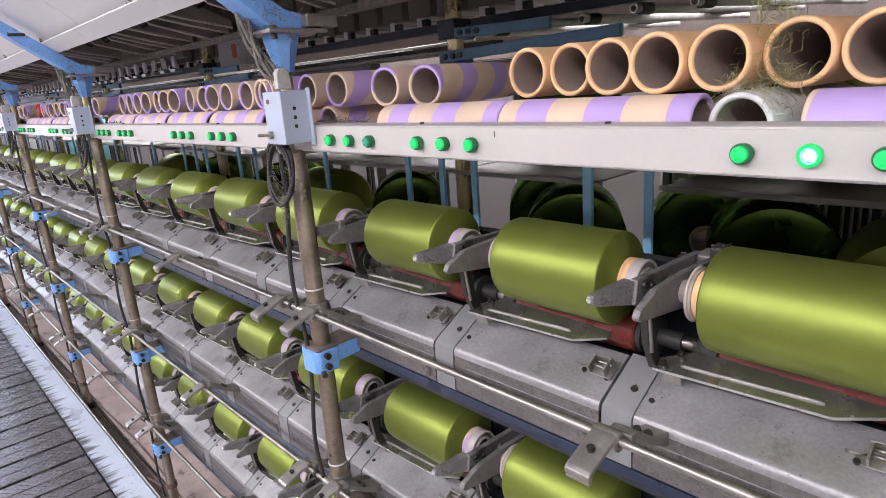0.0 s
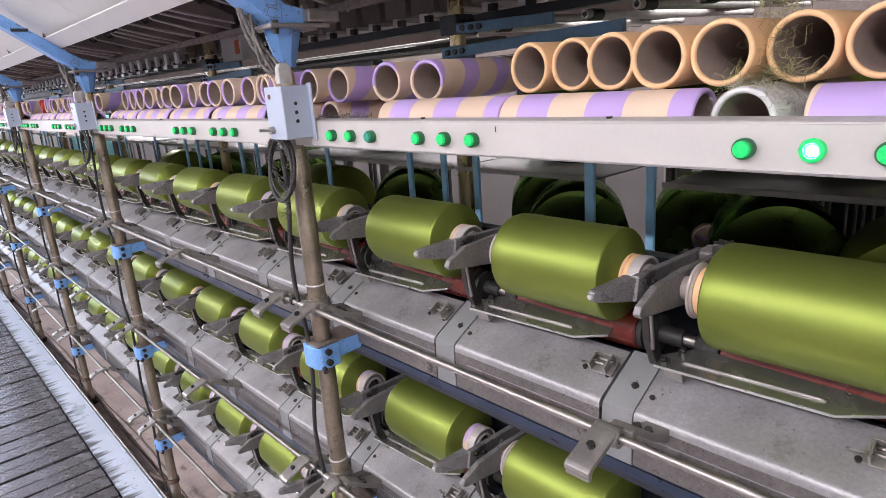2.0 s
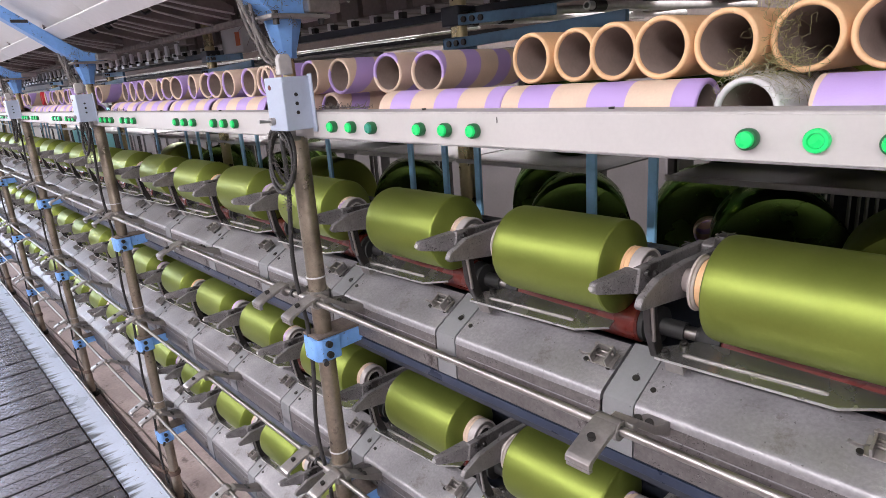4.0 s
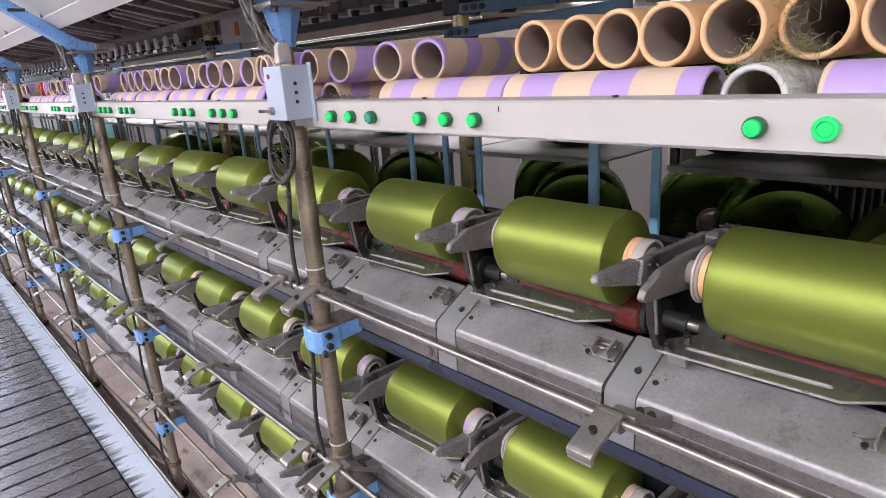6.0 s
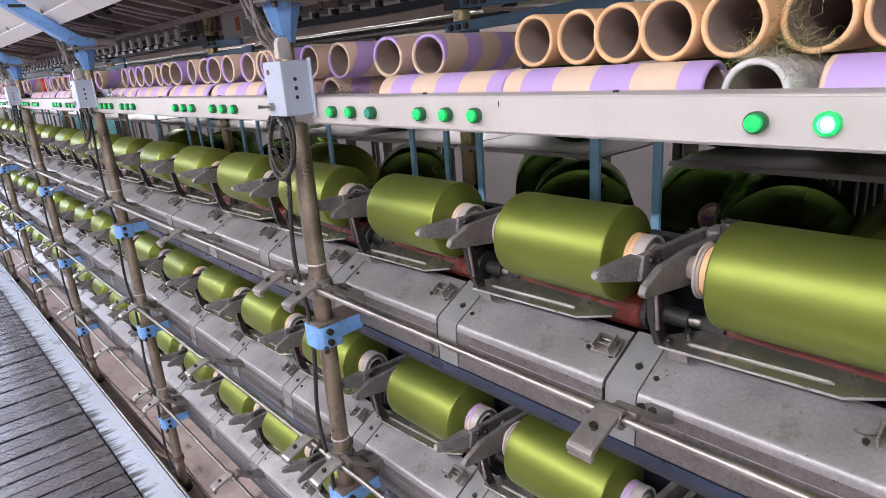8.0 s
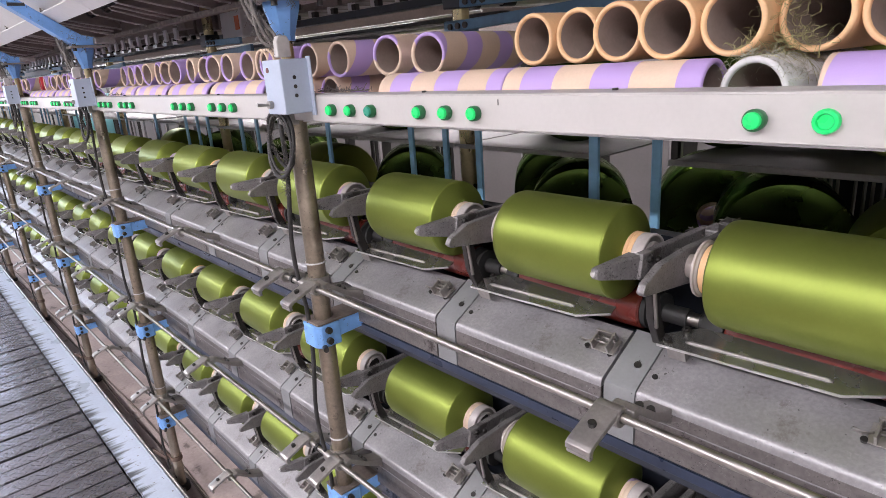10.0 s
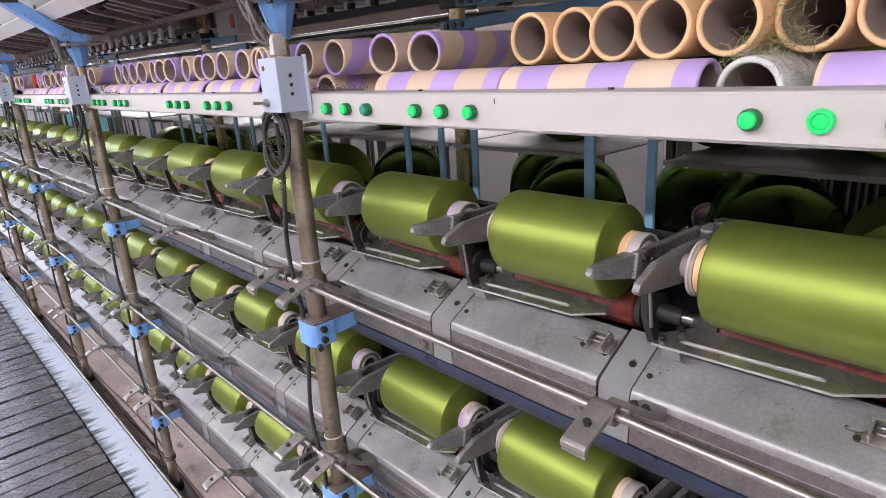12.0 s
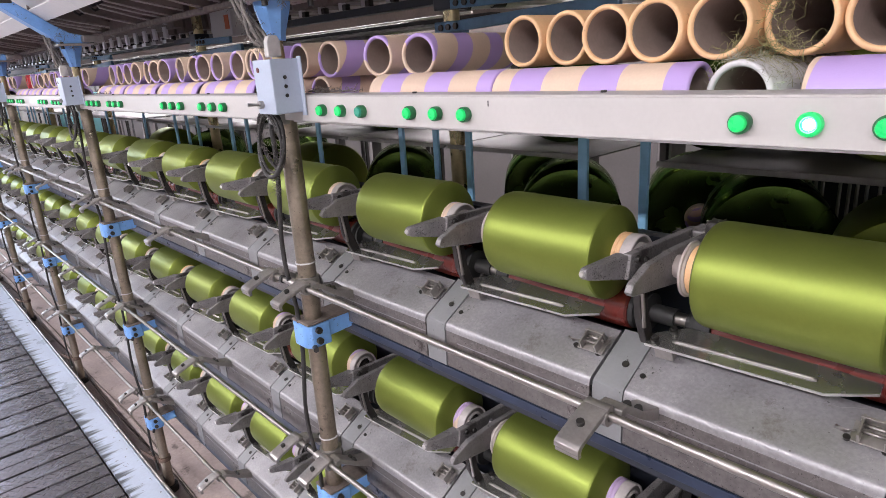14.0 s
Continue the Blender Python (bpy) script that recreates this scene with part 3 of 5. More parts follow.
def deflector():
    d = thing("deflector_plate", "polished steel yarn deflector plate with a raised bright rib", "plate", "deflector plates")
    bm = B()
    prism(bm, [(-0.008, 0.0), (0.212, 0.0), (0.262, 0.022), (0.262, 0.050), (0.034, 0.050), (-0.008, 0.022)], "Z", 0.0, 0.0022, 0.0006)
    part("plate", bm, M_PLATE, d)
    bm = B()
    wire(bm, [(0.026, 0.017, 0.001), (0.032, 0.017, 0.0025), (0.194, 0.017, 0.0025), (0.200, 0.017, 0.001)], 0.0029, 10)
    part("rib", bm, M_CLAMP, d)
    bm = B()
    prism(bm, [(-0.008, -0.0003), (0.212, -0.0003), (0.262, 0.0217), (0.262, 0.0206), (0.2122, -0.0014), (-0.008, -0.0014)], "Z", -0.001, 0.0028)
    part("edge_lip", bm, M_TIP, d)
    for x, y in ((0.004, 0.009), (0.020, 0.034)):
        bm = B()
        rod(bm, (x, y, 0.002), (x, y, 0.008), 0.006, seg=12)
        rod(bm, (x, y, 0.008), (x, y, 0.012), 0.0035, seg=10)
        part("screw", bm, M_BOLT, d)
    bm = B()
    box(bm, 0.004, 0.03, 0.002, 0.034, -0.022, 0.0, 0.001)
    part("foot", bm, M_CLAMP, d)
    return d


def drum():
    """Red friction drum with its black bearing end."""
    d = thing("friction_drum", "red lacquered friction drum with black bearing ends", "drum", "friction drums")
    bm = B()
    lathe(bm, [(0.03, 0.001), (0.03, 0.031), (0.033, 0.034), (0.262, 0.034), (0.265, 0.031), (0.265, 0.001)], "X", 28)
    part("shell", bm, M_RED, d)
    bm = B()
    lathe(bm, [(-0.014, 0.001), (-0.014, 0.014), (-0.006, 0.014), (-0.004, 0.026), (0.004, 0.028), (0.006, 0.033), (0.028, 0.033), (0.028, 0.001)], "X", 24)
    part("bearing", bm, M_RUBBER, d)
    bm = B()
    lathe(bm, [(0.266, 0.001), (0.266, 0.031), (0.274, 0.031), (0.276, 0.022), (0.284, 0.022), (0.286, 0.029), (0.291, 0.029), (0.293, 0.014), (0.330, 0.014), (0.330, 0.001)], "X", 24)
    part("end_cap", bm, M_RUBBER, d)
    bm = B()
    rod(bm, (-0.034, 0, 0), (-0.005, 0, 0), 0.0105, seg=14)
    part("shaft", bm, M_CHROME, d)
    return d


def cradle():
    """The two arms between neighbouring packages, with the lever that lifts them. Origin: the left tube end of the package on the right."""
    c = thing("cradle", "grey cast cradle arms with pointed tips holding yarn tubes", "cradle", "cradles")
    # arm that holds the right end of the neighbour
    bm = B()
    prism(bm, [(0.082, 0.028), (0.275, 0.022), (0.275, -0.030), (0.18, -0.030), (0.10, -0.014), (0.076, -0.006)], "X", -0.050, -0.038, 0.0015)
    nose = B()
    prism(nose, [(0.014, 0.008), (0.014, 0.019), (0.018, 0.0215), (0.086, 0.0265), (0.090, -0.010), (0.018, 0.005)], "X", -0.062, -0.040, 0.002)
    for v in nose.verts:
        u = min(1.0, max(0.0, (0.088 - v.co.y) / 0.074))
        v.co.x = -0.051 - 0.017 * u + (v.co.x + 0.051) * (1 - 0.55 * u)
    outer = part("outer_arm", bm, M_ARM, c)
    part("nose", nose, M_ARM, outer, "tapered cast nose")
    for y, z, r in ((0.098, 0.018, 0.0048), (0.119, 0.011, 0.0048), (0.101, -0.001, 0.0048), (0.170, 0.004, 0.0085)):
        bm = B()
        lathe(bm, [(-0.0385, r + 0.0012), (-0.0365, r + 0.0010), (-0.0355, r), (-0.0340, r * 0.92), (-0.0340, r * 0.5), (-0.0362, r * 0.45), (-0.0362, 0.0002)], "X", 12, centre=(0, y, z))
        part("bolt", bm, M_ARM if r > 0.006 else M_BOLT, outer)
    bm = B()
    lathe(bm, [(-0.0030, 0.0002), (-0.0030, 0.0032), (-0.0015, 0.0044), (0.0025, 0.0048), (0.0025, 0.0002)], "Y", 12, centre=(-0.0685, 0.0145, 0.0135))
    part("tip", bm, M_TIP, outer, "rubbed bright tip")
    bm = B()
    prism(bm, [(0.252, 0.022), (0.262, 0.026), (0.286, 0.026), (0.286, -0.02), (0.252, -0.02)], "X", -0.0375, -0.014, 0.003)
    part("yoke", bm, M_ARM, c)
    # arm that holds the left end of this package
    bm = B()
    prism(bm, [(0.030, -0.004), (0.036, 0.006), (0.075, 0.022), (0.155, 0.026), (0.25, 0.022), (0.25, -0.026), (0.15, -0.026), (0.08, -0.016), (0.036, -0.010)], "X", -0.018, -0.007, 0.002)
    part("inner_arm", bm, M_ARM, c)
    # round chucks
    bm = B()
    lathe(bm, [(-0.0505, 0.002), (-0.0505, 0.013), (-0.058, 0.0135), (-0.0700, 0.010), (-0.0880, 0.009), (-0.0880, 0.002)], "X", 24, centre=(0, AXIS_Y, 0))
    part("right_chuck", bm, M_DARK, c)
    bm = B()
    lathe(bm, [(-0.0085, 0.002), (-0.0085, 0.016), (0.0095, 0.018), (0.0105, 0.0360), (0.0112, 0.0385), (0.0128, 0.0390), (0.0145, 0.0385), (0.0155, 0.0362), (0.0178, 0.0352), (0.0185, 0.0345), (0.0185, 0.002)], "X", 32, centre=(0, AXIS_Y, 0))
    part("left_chuck", bm, M_PLASTIC, c, "pale grey plastic flange chuck")
    # lever and its shaft
    bm = B()
    prism(bm, [(0.085, -0.012), (0.105, -0.012), (0.112, -0.06), (0.130, -0.105), (0.112, -0.110), (0.092, -0.065)], "X", -0.0375, -0.026, 0.002)
    part("lever", bm, M_DARK, c)
    bm = B()
    rod(bm, (-0.0245, 0.089, -0.018), (-0.0245, 0.098, -0.078), 0.003, seg=8)
    part("lever_edge", bm, M_CHROME, c)
    bm = B()
    box(bm, -0.075, 0.0, 0.262, 0.288, -0.06, 0.012, 0.004)
    box(bm, -0.014, 0.014, 0.240, 0.268, 0.000, 0.042, 0.006)
    part("pivot_block", bm, M_DARK, c)
    bm = B()
    rng = random.Random(3)
    for _ in range(110):
        p = Vector((rng.uniform(-0.072, 0.014), rng.uniform(0.245, 0.285), 0.012)) if rng.random() < 0.5 else Vector((rng.uniform(-0.014, 0.014), rng.uniform(0.240, 0.268), rng.uniform(0.02, 0.042)))
        d = Vector((rng.gauss(0, 1), rng.gauss(-0.4, 1), abs(rng.gauss(0.3, 0.8)))).normalized() * rng.uniform(0.004, 0.010)
        wire(bm, [p, p + d * 0.6, p + d + Vector((0, 0, -0.001))], 0.0007, 3)
    part("lint", bm, M_LINT, c, "grey lint fibres")["kind"] = "stuff"
    return c


def package(paper):
    """Yarn on its paper tube, origin at the left tube end on the axis, so that it can spin."""
    p = thing("yarn_package", "olive green filament yarn package wound on a paper tube", "yarn package", "yarn packages")
    L = 0.252
    bm = B()
    lathe(bm, [(0.001, 0.029), (0.0, 0.031), (0.0, 0.0335), (0.002, 0.0345), (0.022, 0.0345), (0.2425, 0.0345), (0.2445, 0.0345), (0.2452, 0.0335), (0.2464, 0.0335), (0.2472, 0.0345),
               (L - 0.002, 0.0345), (L, 0.0335), (L, 0.031), (L - 0.001, 0.029)], "X", 40, True)
    part("tube", bm, paper, p)
    bm = B()
    R = PACK_R
    prof = [(0.020, 0.0346), (0.0192, 0.048), (0.0195, 0.058), (0.0208, 0.0640), (0.0240, 0.0684), (0.0300, 0.0704), (0.038, R), (0.2240, R), (0.2265, R - 0.0016),
            (0.2300, 0.0630), (0.2350, 0.0485), (0.2390, 0.0362), (0.2400, 0.0346)]
    smooth(lathe(bm, prof, "X", 64), 24)
    part("yarn", bm, M_YARN, p)
    bm = B()
    lathe(bm, [(L + 0.0005, 0.0300), (L + 0.0010, 0.0345), (L + 0.0150, 0.0352), (L + 0.0175, 0.0345), (L + 0.0180, 0.0325), (L + 0.0160, 0.0312), (L + 0.0050, 0.0300)], "X", 36, True)
    part("end_ring", bm, M_CHUCK, p, "pale grey chuck ring")
    bm = B()
    lathe(bm, [(L + 0.0155, 0.0311), (L + 0.0145, 0.0240), (L + 0.0120, 0.0236), (L + 0.0120, 0.0309)], "X", 36, True)
    part("chuck_face", bm, M_CLAMP, p, "dull grey steel chuck face")
    bm = B()
    lathe(bm, [(L + 0.0145, 0.0239), (L + 0.0185, 0.0232), (L + 0.0190, 0.0205), (L + 0.0100, 0.0190), (L + 0.0100, 0.0230)], "X", 32, True)
    part("inner_ring", bm, M_CHUCK, p, "pale inner chuck ring")
    bm = B()
    lathe(bm, [(L + 0.0090, 0.0188), (L + 0.0105, 0.0120), (L + 0.0220, 0.0105), (L + 0.0225, 0.0002)], "X", 20)
    for a in range(3):
        box(bm, -0.004, 0.004, 0.0125, 0.0175, -0.003, 0.003, 0.0008, Matrix.Translation((L + 0.012, 0, 0)) @ Matrix.Rotation(radians(120 * a), 4, "X"))
    part("hub", bm, M_DARK, p, "black oily hub with driving dogs")
    return p


def banded(name, tan, violet, turns, slant, width, phase=0.0):
    """Paper tube with a helical coloured band, in the object's own space along X."""
    m = mat(name, tan, 0.6, 0.0, 0.06, 14, 0.08, 300, vary=0.05)
    nt = m.node_tree
    n, l = nt.nodes, nt.links
    b = n["Principled BSDF"]
    co = n.new("ShaderNodeTexCoord")
    sep = n.new("ShaderNodeSeparateXYZ")
    l.new(co.outputs["Object"], sep.inputs[0])
    ang = n.new("ShaderNodeMath")
    ang.operation = "ARCTAN2"
    l.new(sep.outputs["Z"], ang.inputs[0])
    l.new(sep.outputs["Y"], ang.inputs[1])
    k = n.new("ShaderNodeMath")
    k.operation = "MULTIPLY_ADD"
    l.new(sep.outputs["X"], k.inputs[0])
    k.inputs[1].default_value = turns
    sc = n.new("ShaderNodeMath")
    sc.operation = "MULTIPLY"
    l.new(ang.outputs[0], sc.inputs[0])
    sc.inputs[1].default_value = slant / (2 * math.pi)
    ph = n.new("ShaderNodeMath")
    l.new(sc.outputs[0], ph.inputs[0])
    ph.inputs[1].default_value = phase
    l.new(ph.outputs[0], k.inputs[2])
    fr = n.new("ShaderNodeMath")
    fr.operation = "FRACT"
    l.new(k.outputs[0], fr.inputs[0])
    gt = n.new("ShaderNodeMath")
    gt.operation = "GREATER_THAN"
    l.new(fr.outputs[0], gt.inputs[0])
    gt.inputs[1].default_value = 1 - width
    mx = n.new("ShaderNodeMix")
    mx.data_type = "RGBA"
    old = b.inputs["Base Color"].links[0].from_socket
    l.new(gt.outputs[0], mx.inputs[0])
    l.new(old, mx.inputs[6])
    mx.inputs[7].default_value = (*violet, 1)
    l.new(mx.outputs[2], b.inputs["Base Color"])
    return m


M_BANDED = banded("banded_paper", (0.70, 0.54, 0.42), (0.52, 0.38, 0.60), 9.0, 1, 0.42)

PACKAGES = []
SHIFT = (-0.004, 0.009, 0.018, 0.006)      # cradles are not clamped at quite even steps
PLAIN = {(1, 1), (0, 1), (-1, 0), (1, 2), (-5, 0), (-6, 1), (-9, 0)}


def winding():
    kit = None
    for k in POSITIONS:
        for i, z in enumerate(Z3):
            x = LEFT + PITCH * k
            xs = x + SHIFT[-k % 4]
            places = (pose(x - 0.0475, 0, z), pose(x - 0.100, 0, z), pose(x - 0.127, 0.118, 1.3225 + z, 29), pose(x - 0.030, 0.108, 1.355 + z, 20, 0, 3),
                      pose(x, 0.191, 1.3665 + z), pose(xs - 0.006, 0, AXIS_Z + z), pose(xs + 0.013, AXIS_Y, AXIS_Z + z))
            if kit is None:
                kit = (cover(), joint_plate(), latch(), deflector(), drum(), cradle(), package(M_BANDED))
                plain = package(M_TUBE_ORANGE)
                plain["label"] = "olive green filament yarn package wound on an orange paper tube"
                made = kit
                for ob, m in zip(kit, places):
                    ob.matrix_basis = m
            else:
                made = [copy_thing(ob, m) for ob, m in zip(kit[:6], places)]
                if (k, i) == (0, 0):
                    plain.matrix_basis = places[6]
                    made.append(plain)
                else:
                    made.append(copy_thing(plain if (k, i) in PLAIN else kit[6], places[6]))
            PACKAGES.append((k, i, made[6], places[6]))


winding()


# ---- control shelf ----
PANEL_Y, PZ0, PZ1 = -0.022, 1.659, 1.704
BUTTON_X = (0.173, 0.230, 0.287, 0.407, 0.463, 0.519, 0.876, 0.933, 0.990, 1.1165, 1.1735, 1.2305)
SHELF_Z = 1.664


def pilot_light(lens=None):
    p = thing("pilot_light", "green round pilot lamp set in a cream panel", "indicator light", "pilot lights")
    bm = B()
    lathe(bm, [(0.0, 0.0005), (0.0, 0.0098), (-0.002, 0.0102), (-0.0085, 0.0102), (-0.0095, 0.0096), (-0.0095, 0.0080)], "Y", 28)
    part("bezel", bm, M_BEZEL, p)
    bm = B()
    lathe(bm, [(-0.008, 0.0079), (-0.0122, 0.0079), (-0.0132, 0.0072), (-0.0135, 0.0048), (-0.0136, 0.0002)], "Y", 28)
    part("lens", bm, lens or M_BUTTON, p)
    return p


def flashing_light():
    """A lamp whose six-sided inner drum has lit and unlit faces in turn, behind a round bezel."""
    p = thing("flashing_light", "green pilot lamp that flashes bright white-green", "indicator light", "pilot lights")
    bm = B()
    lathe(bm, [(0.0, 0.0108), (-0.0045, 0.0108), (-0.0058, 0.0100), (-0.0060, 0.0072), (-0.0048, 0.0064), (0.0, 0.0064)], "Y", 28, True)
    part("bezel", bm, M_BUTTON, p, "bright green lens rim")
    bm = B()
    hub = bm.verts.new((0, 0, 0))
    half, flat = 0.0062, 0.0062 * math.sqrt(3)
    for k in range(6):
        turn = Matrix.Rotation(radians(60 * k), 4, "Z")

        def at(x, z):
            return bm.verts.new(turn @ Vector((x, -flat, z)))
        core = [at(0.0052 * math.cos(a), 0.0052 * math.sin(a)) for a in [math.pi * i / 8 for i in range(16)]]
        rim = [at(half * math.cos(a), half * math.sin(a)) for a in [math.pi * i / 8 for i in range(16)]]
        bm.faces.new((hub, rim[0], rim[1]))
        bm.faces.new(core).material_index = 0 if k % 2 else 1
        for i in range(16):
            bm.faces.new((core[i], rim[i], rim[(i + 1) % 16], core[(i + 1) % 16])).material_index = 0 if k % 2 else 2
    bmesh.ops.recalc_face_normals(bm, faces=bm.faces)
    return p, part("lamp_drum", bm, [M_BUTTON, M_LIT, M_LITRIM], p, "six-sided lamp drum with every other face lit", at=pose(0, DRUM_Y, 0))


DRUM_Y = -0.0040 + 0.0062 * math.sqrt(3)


def switch_box():
    s = thing("switch_box", "pale blue-grey metal switch box with a toggle switch", "switch box", "switch boxes")
    bm = B()
    box(bm, 0.048, 0.112, -0.080, -0.0245, 1.676, 1.769, 0.002)
    part("case", bm, M_BOX, s)
    bm = B()
    box(bm, 0.108, 0.121, -0.0265, -0.0235, 1.670, 1.772, 0.001)
    part("back_plate", bm, M_BOX, s)
    for i in range(3):
        bm = B()
        z = 1.738 - i * 0.0155
        rod(bm, (0.1115, -0.055, z), (0.1129, -0.055, z), 0.0034, seg=14)
        part("hole", bm, M_DARK, s, "small black round hole")
    bm = B()
    rod(bm, (0.066, -0.0795, 1.693), (0.066, -0.088, 1.693), 0.007, seg=14)
    rod(bm, (0.066, -0.088, 1.693), (0.064, -0.108, 1.695), 0.0022, 0.0032, seg=10)
    part("toggle", bm, M_CHROME, s)
    bm = B()
    rod(bm, (0.066, -0.0795, 1.752), (0.066, -0.0812, 1.752), 0.0045, seg=12)
    part("red_mark", bm, M_RED, s)
    for i, (x, y) in enumerate(((0.060, -0.044), (0.092, -0.060))):
        bm = B()
        prism(bm, [(-0.013, 0.0), (0.013, 0.0), (0.013, 0.026), (0.008, 0.035), (-0.008, 0.035), (-0.013, 0.026)], "X", -0.0065, 0.0065, 0.002)
        part("cable_gland", bm, M_CERAMIC, s, at=pose(x, y, 1.773))
    return s


def paper_tube(name, length, mats, label, group, r=0.0345, t=0.0062):
    p = thing(name, label, "paper tube", group)
    L = length
    lip = [(r - t / 2 + (t / 2) * math.cos(a), t / 2 - (t / 2) * math.sin(a)) for a in [math.pi * k / 6 for k in range(7)]]
    prof = [(u, q) for q, u in lip] + [(L - u, q) for q, u in reversed(lip)]
    bm = B()
    lathe(bm, prof, "X", 44, True)
    part("wall", smooth(bm, 60), mats[0], p)
    bm = B()
    lathe(bm, [(0.004, r - t - 0.0002), (L - 0.004, r - t - 0.0002)], "X", 40)
    part("lining", bm, mats[1], p, "grey board lining")
    return p


def along_y(x, y, z, yaw=0.0, tilt=0.0, roll=0.0):
    """Pose of a tube whose open end is at (x, y, z) and that runs to the back."""
    return Matrix.Translation((x, y, z)) @ Matrix.Rotation(radians(90 + yaw), 4, "Z") @ Matrix.Rotation(radians(-tilt), 4, "Y") @ Matrix.Rotation(radians(roll), 4, "X")


def along_x(x, y, z, yaw=0.0, roll=0.0):
    return Matrix.Translation((x, y, z)) @ Matrix.Rotation(radians(yaw), 4, "Z") @ Matrix.Rotation(radians(roll), 4, "X")


M_LIP = mat("worn_grey_lip", (0.44, 0.42, 0.41), 0.5, 0.1, 0.12, 9, 0.05, 120, spot=(0.20, 0.18, 0.17), spot_at=0.66, spot_scale=14)
M_TUBE_RED = mat("red_paper_tube", (0.55, 0.04, 0.05), 0.5, 0.0, 0.08, 14, 0.05, 200)
M_STRIPE = banded("violet_striped_paper", (0.66, 0.50, 0.38), (0.47, 0.33, 0.66), 9.3, 1, 0.44)
M_RINGED = banded("violet_ringed_paper", (0.66, 0.50, 0.38), (0.47, 0.33, 0.66), 9.5, 0, 0.48, 0.22)
M_RINGED_LONG = banded("broad_violet_ringed_paper", (0.66, 0.50, 0.38), (0.47, 0.33, 0.66), 7.0, 0.12, 0.62, 0.36)


def shelf():
    first_button = None
    first_panel = None
    for n in range(-1, 7):
        x0 = -BAY * n + 0.10 - BAY
        if first_panel is None:
            p = thing("control_panel", "cream painted sheet metal button panel with a folded lip", "panel", "control panels")
            bm = B()
            box(bm, 0.0, BAY - 0.001, PANEL_Y, PANEL_Y + 0.0016, PZ0, PZ1 - 0.0022, 0.0004)
            part("face", bm, M_PANEL, p)
            bm = B()
            prism(bm, [(PANEL_Y + 0.0004, PZ1 - 0.0021), (PANEL_Y + 0.0006, PZ1), (PANEL_Y + 0.003, PZ1 + 0.0012), (PANEL_Y + 0.024, PZ1 + 0.003), (PANEL_Y + 0.024, PZ1 + 0.0015), (PANEL_Y + 0.004, PZ1 - 0.0021)], "X", 0.0, BAY - 0.001)
            part("top_lip", bm, M_LIP, p, "worn grey folded top lip")
            bm = B()
            box(bm, 0.0, BAY - 0.001, PANEL_Y + 0.0018, PANEL_Y + 0.024, PZ0, PZ0 + 0.0012)
            part("bottom_lip", bm, M_PANEL, p)
            bm = B()
            for x in (0.30, 0.62, 1.02, 1.30):
                rod(bm, (x, PANEL_Y + 0.014, PZ1 + 0.002), (x, PANEL_Y + 0.014, PZ1 + 0.0045), 0.0035, seg=10)
                part("lip_screw", bm, M_BOLT, p)
                bm = B()
            bm.free()
            first_panel = p
            p.matrix_basis = pose(x0, 0, 0)
        else:
            copy_thing(first_panel, pose(x0, 0, 0))
        for i, bx in enumerate(BUTTON_X):
            if n < 0 and i > 5:
                continue
            m = pose(-BAY * n + bx, PANEL_Y, 1.6795)
            if n == 0 and i == 7:
                continue
            if n == 0 and i == 2:
                ob = pilot_light(M_BUTTON_TEAL)
                ob.matrix_basis = m
                ob["label"] = "unlit teal round pilot lamp in a cream panel"
            elif first_button is None:
                first_button = pilot_light()
                first_button.matrix_basis = m
            else:
                copy_thing(first_button, m)
    bm = B()
    box(bm, -9.6, 2.6, 0.004, 0.33, SHELF_Z - 0.012, SHELF_Z, 0.002)
    tagged(part("tube_shelf", bm, M_SHEET), "dusty sheet metal shelf holding paper tubes", "shelf", kind="structure")
    sb = switch_box()
    for n, x in enumerate(POSTS):
        if n == 0:
            sb.matrix_basis = pose(x, 0, 0)
        else:
            copy_thing(sb, pose(x, 0, 0))


shelf()
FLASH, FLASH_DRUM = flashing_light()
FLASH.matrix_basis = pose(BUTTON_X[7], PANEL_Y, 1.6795)


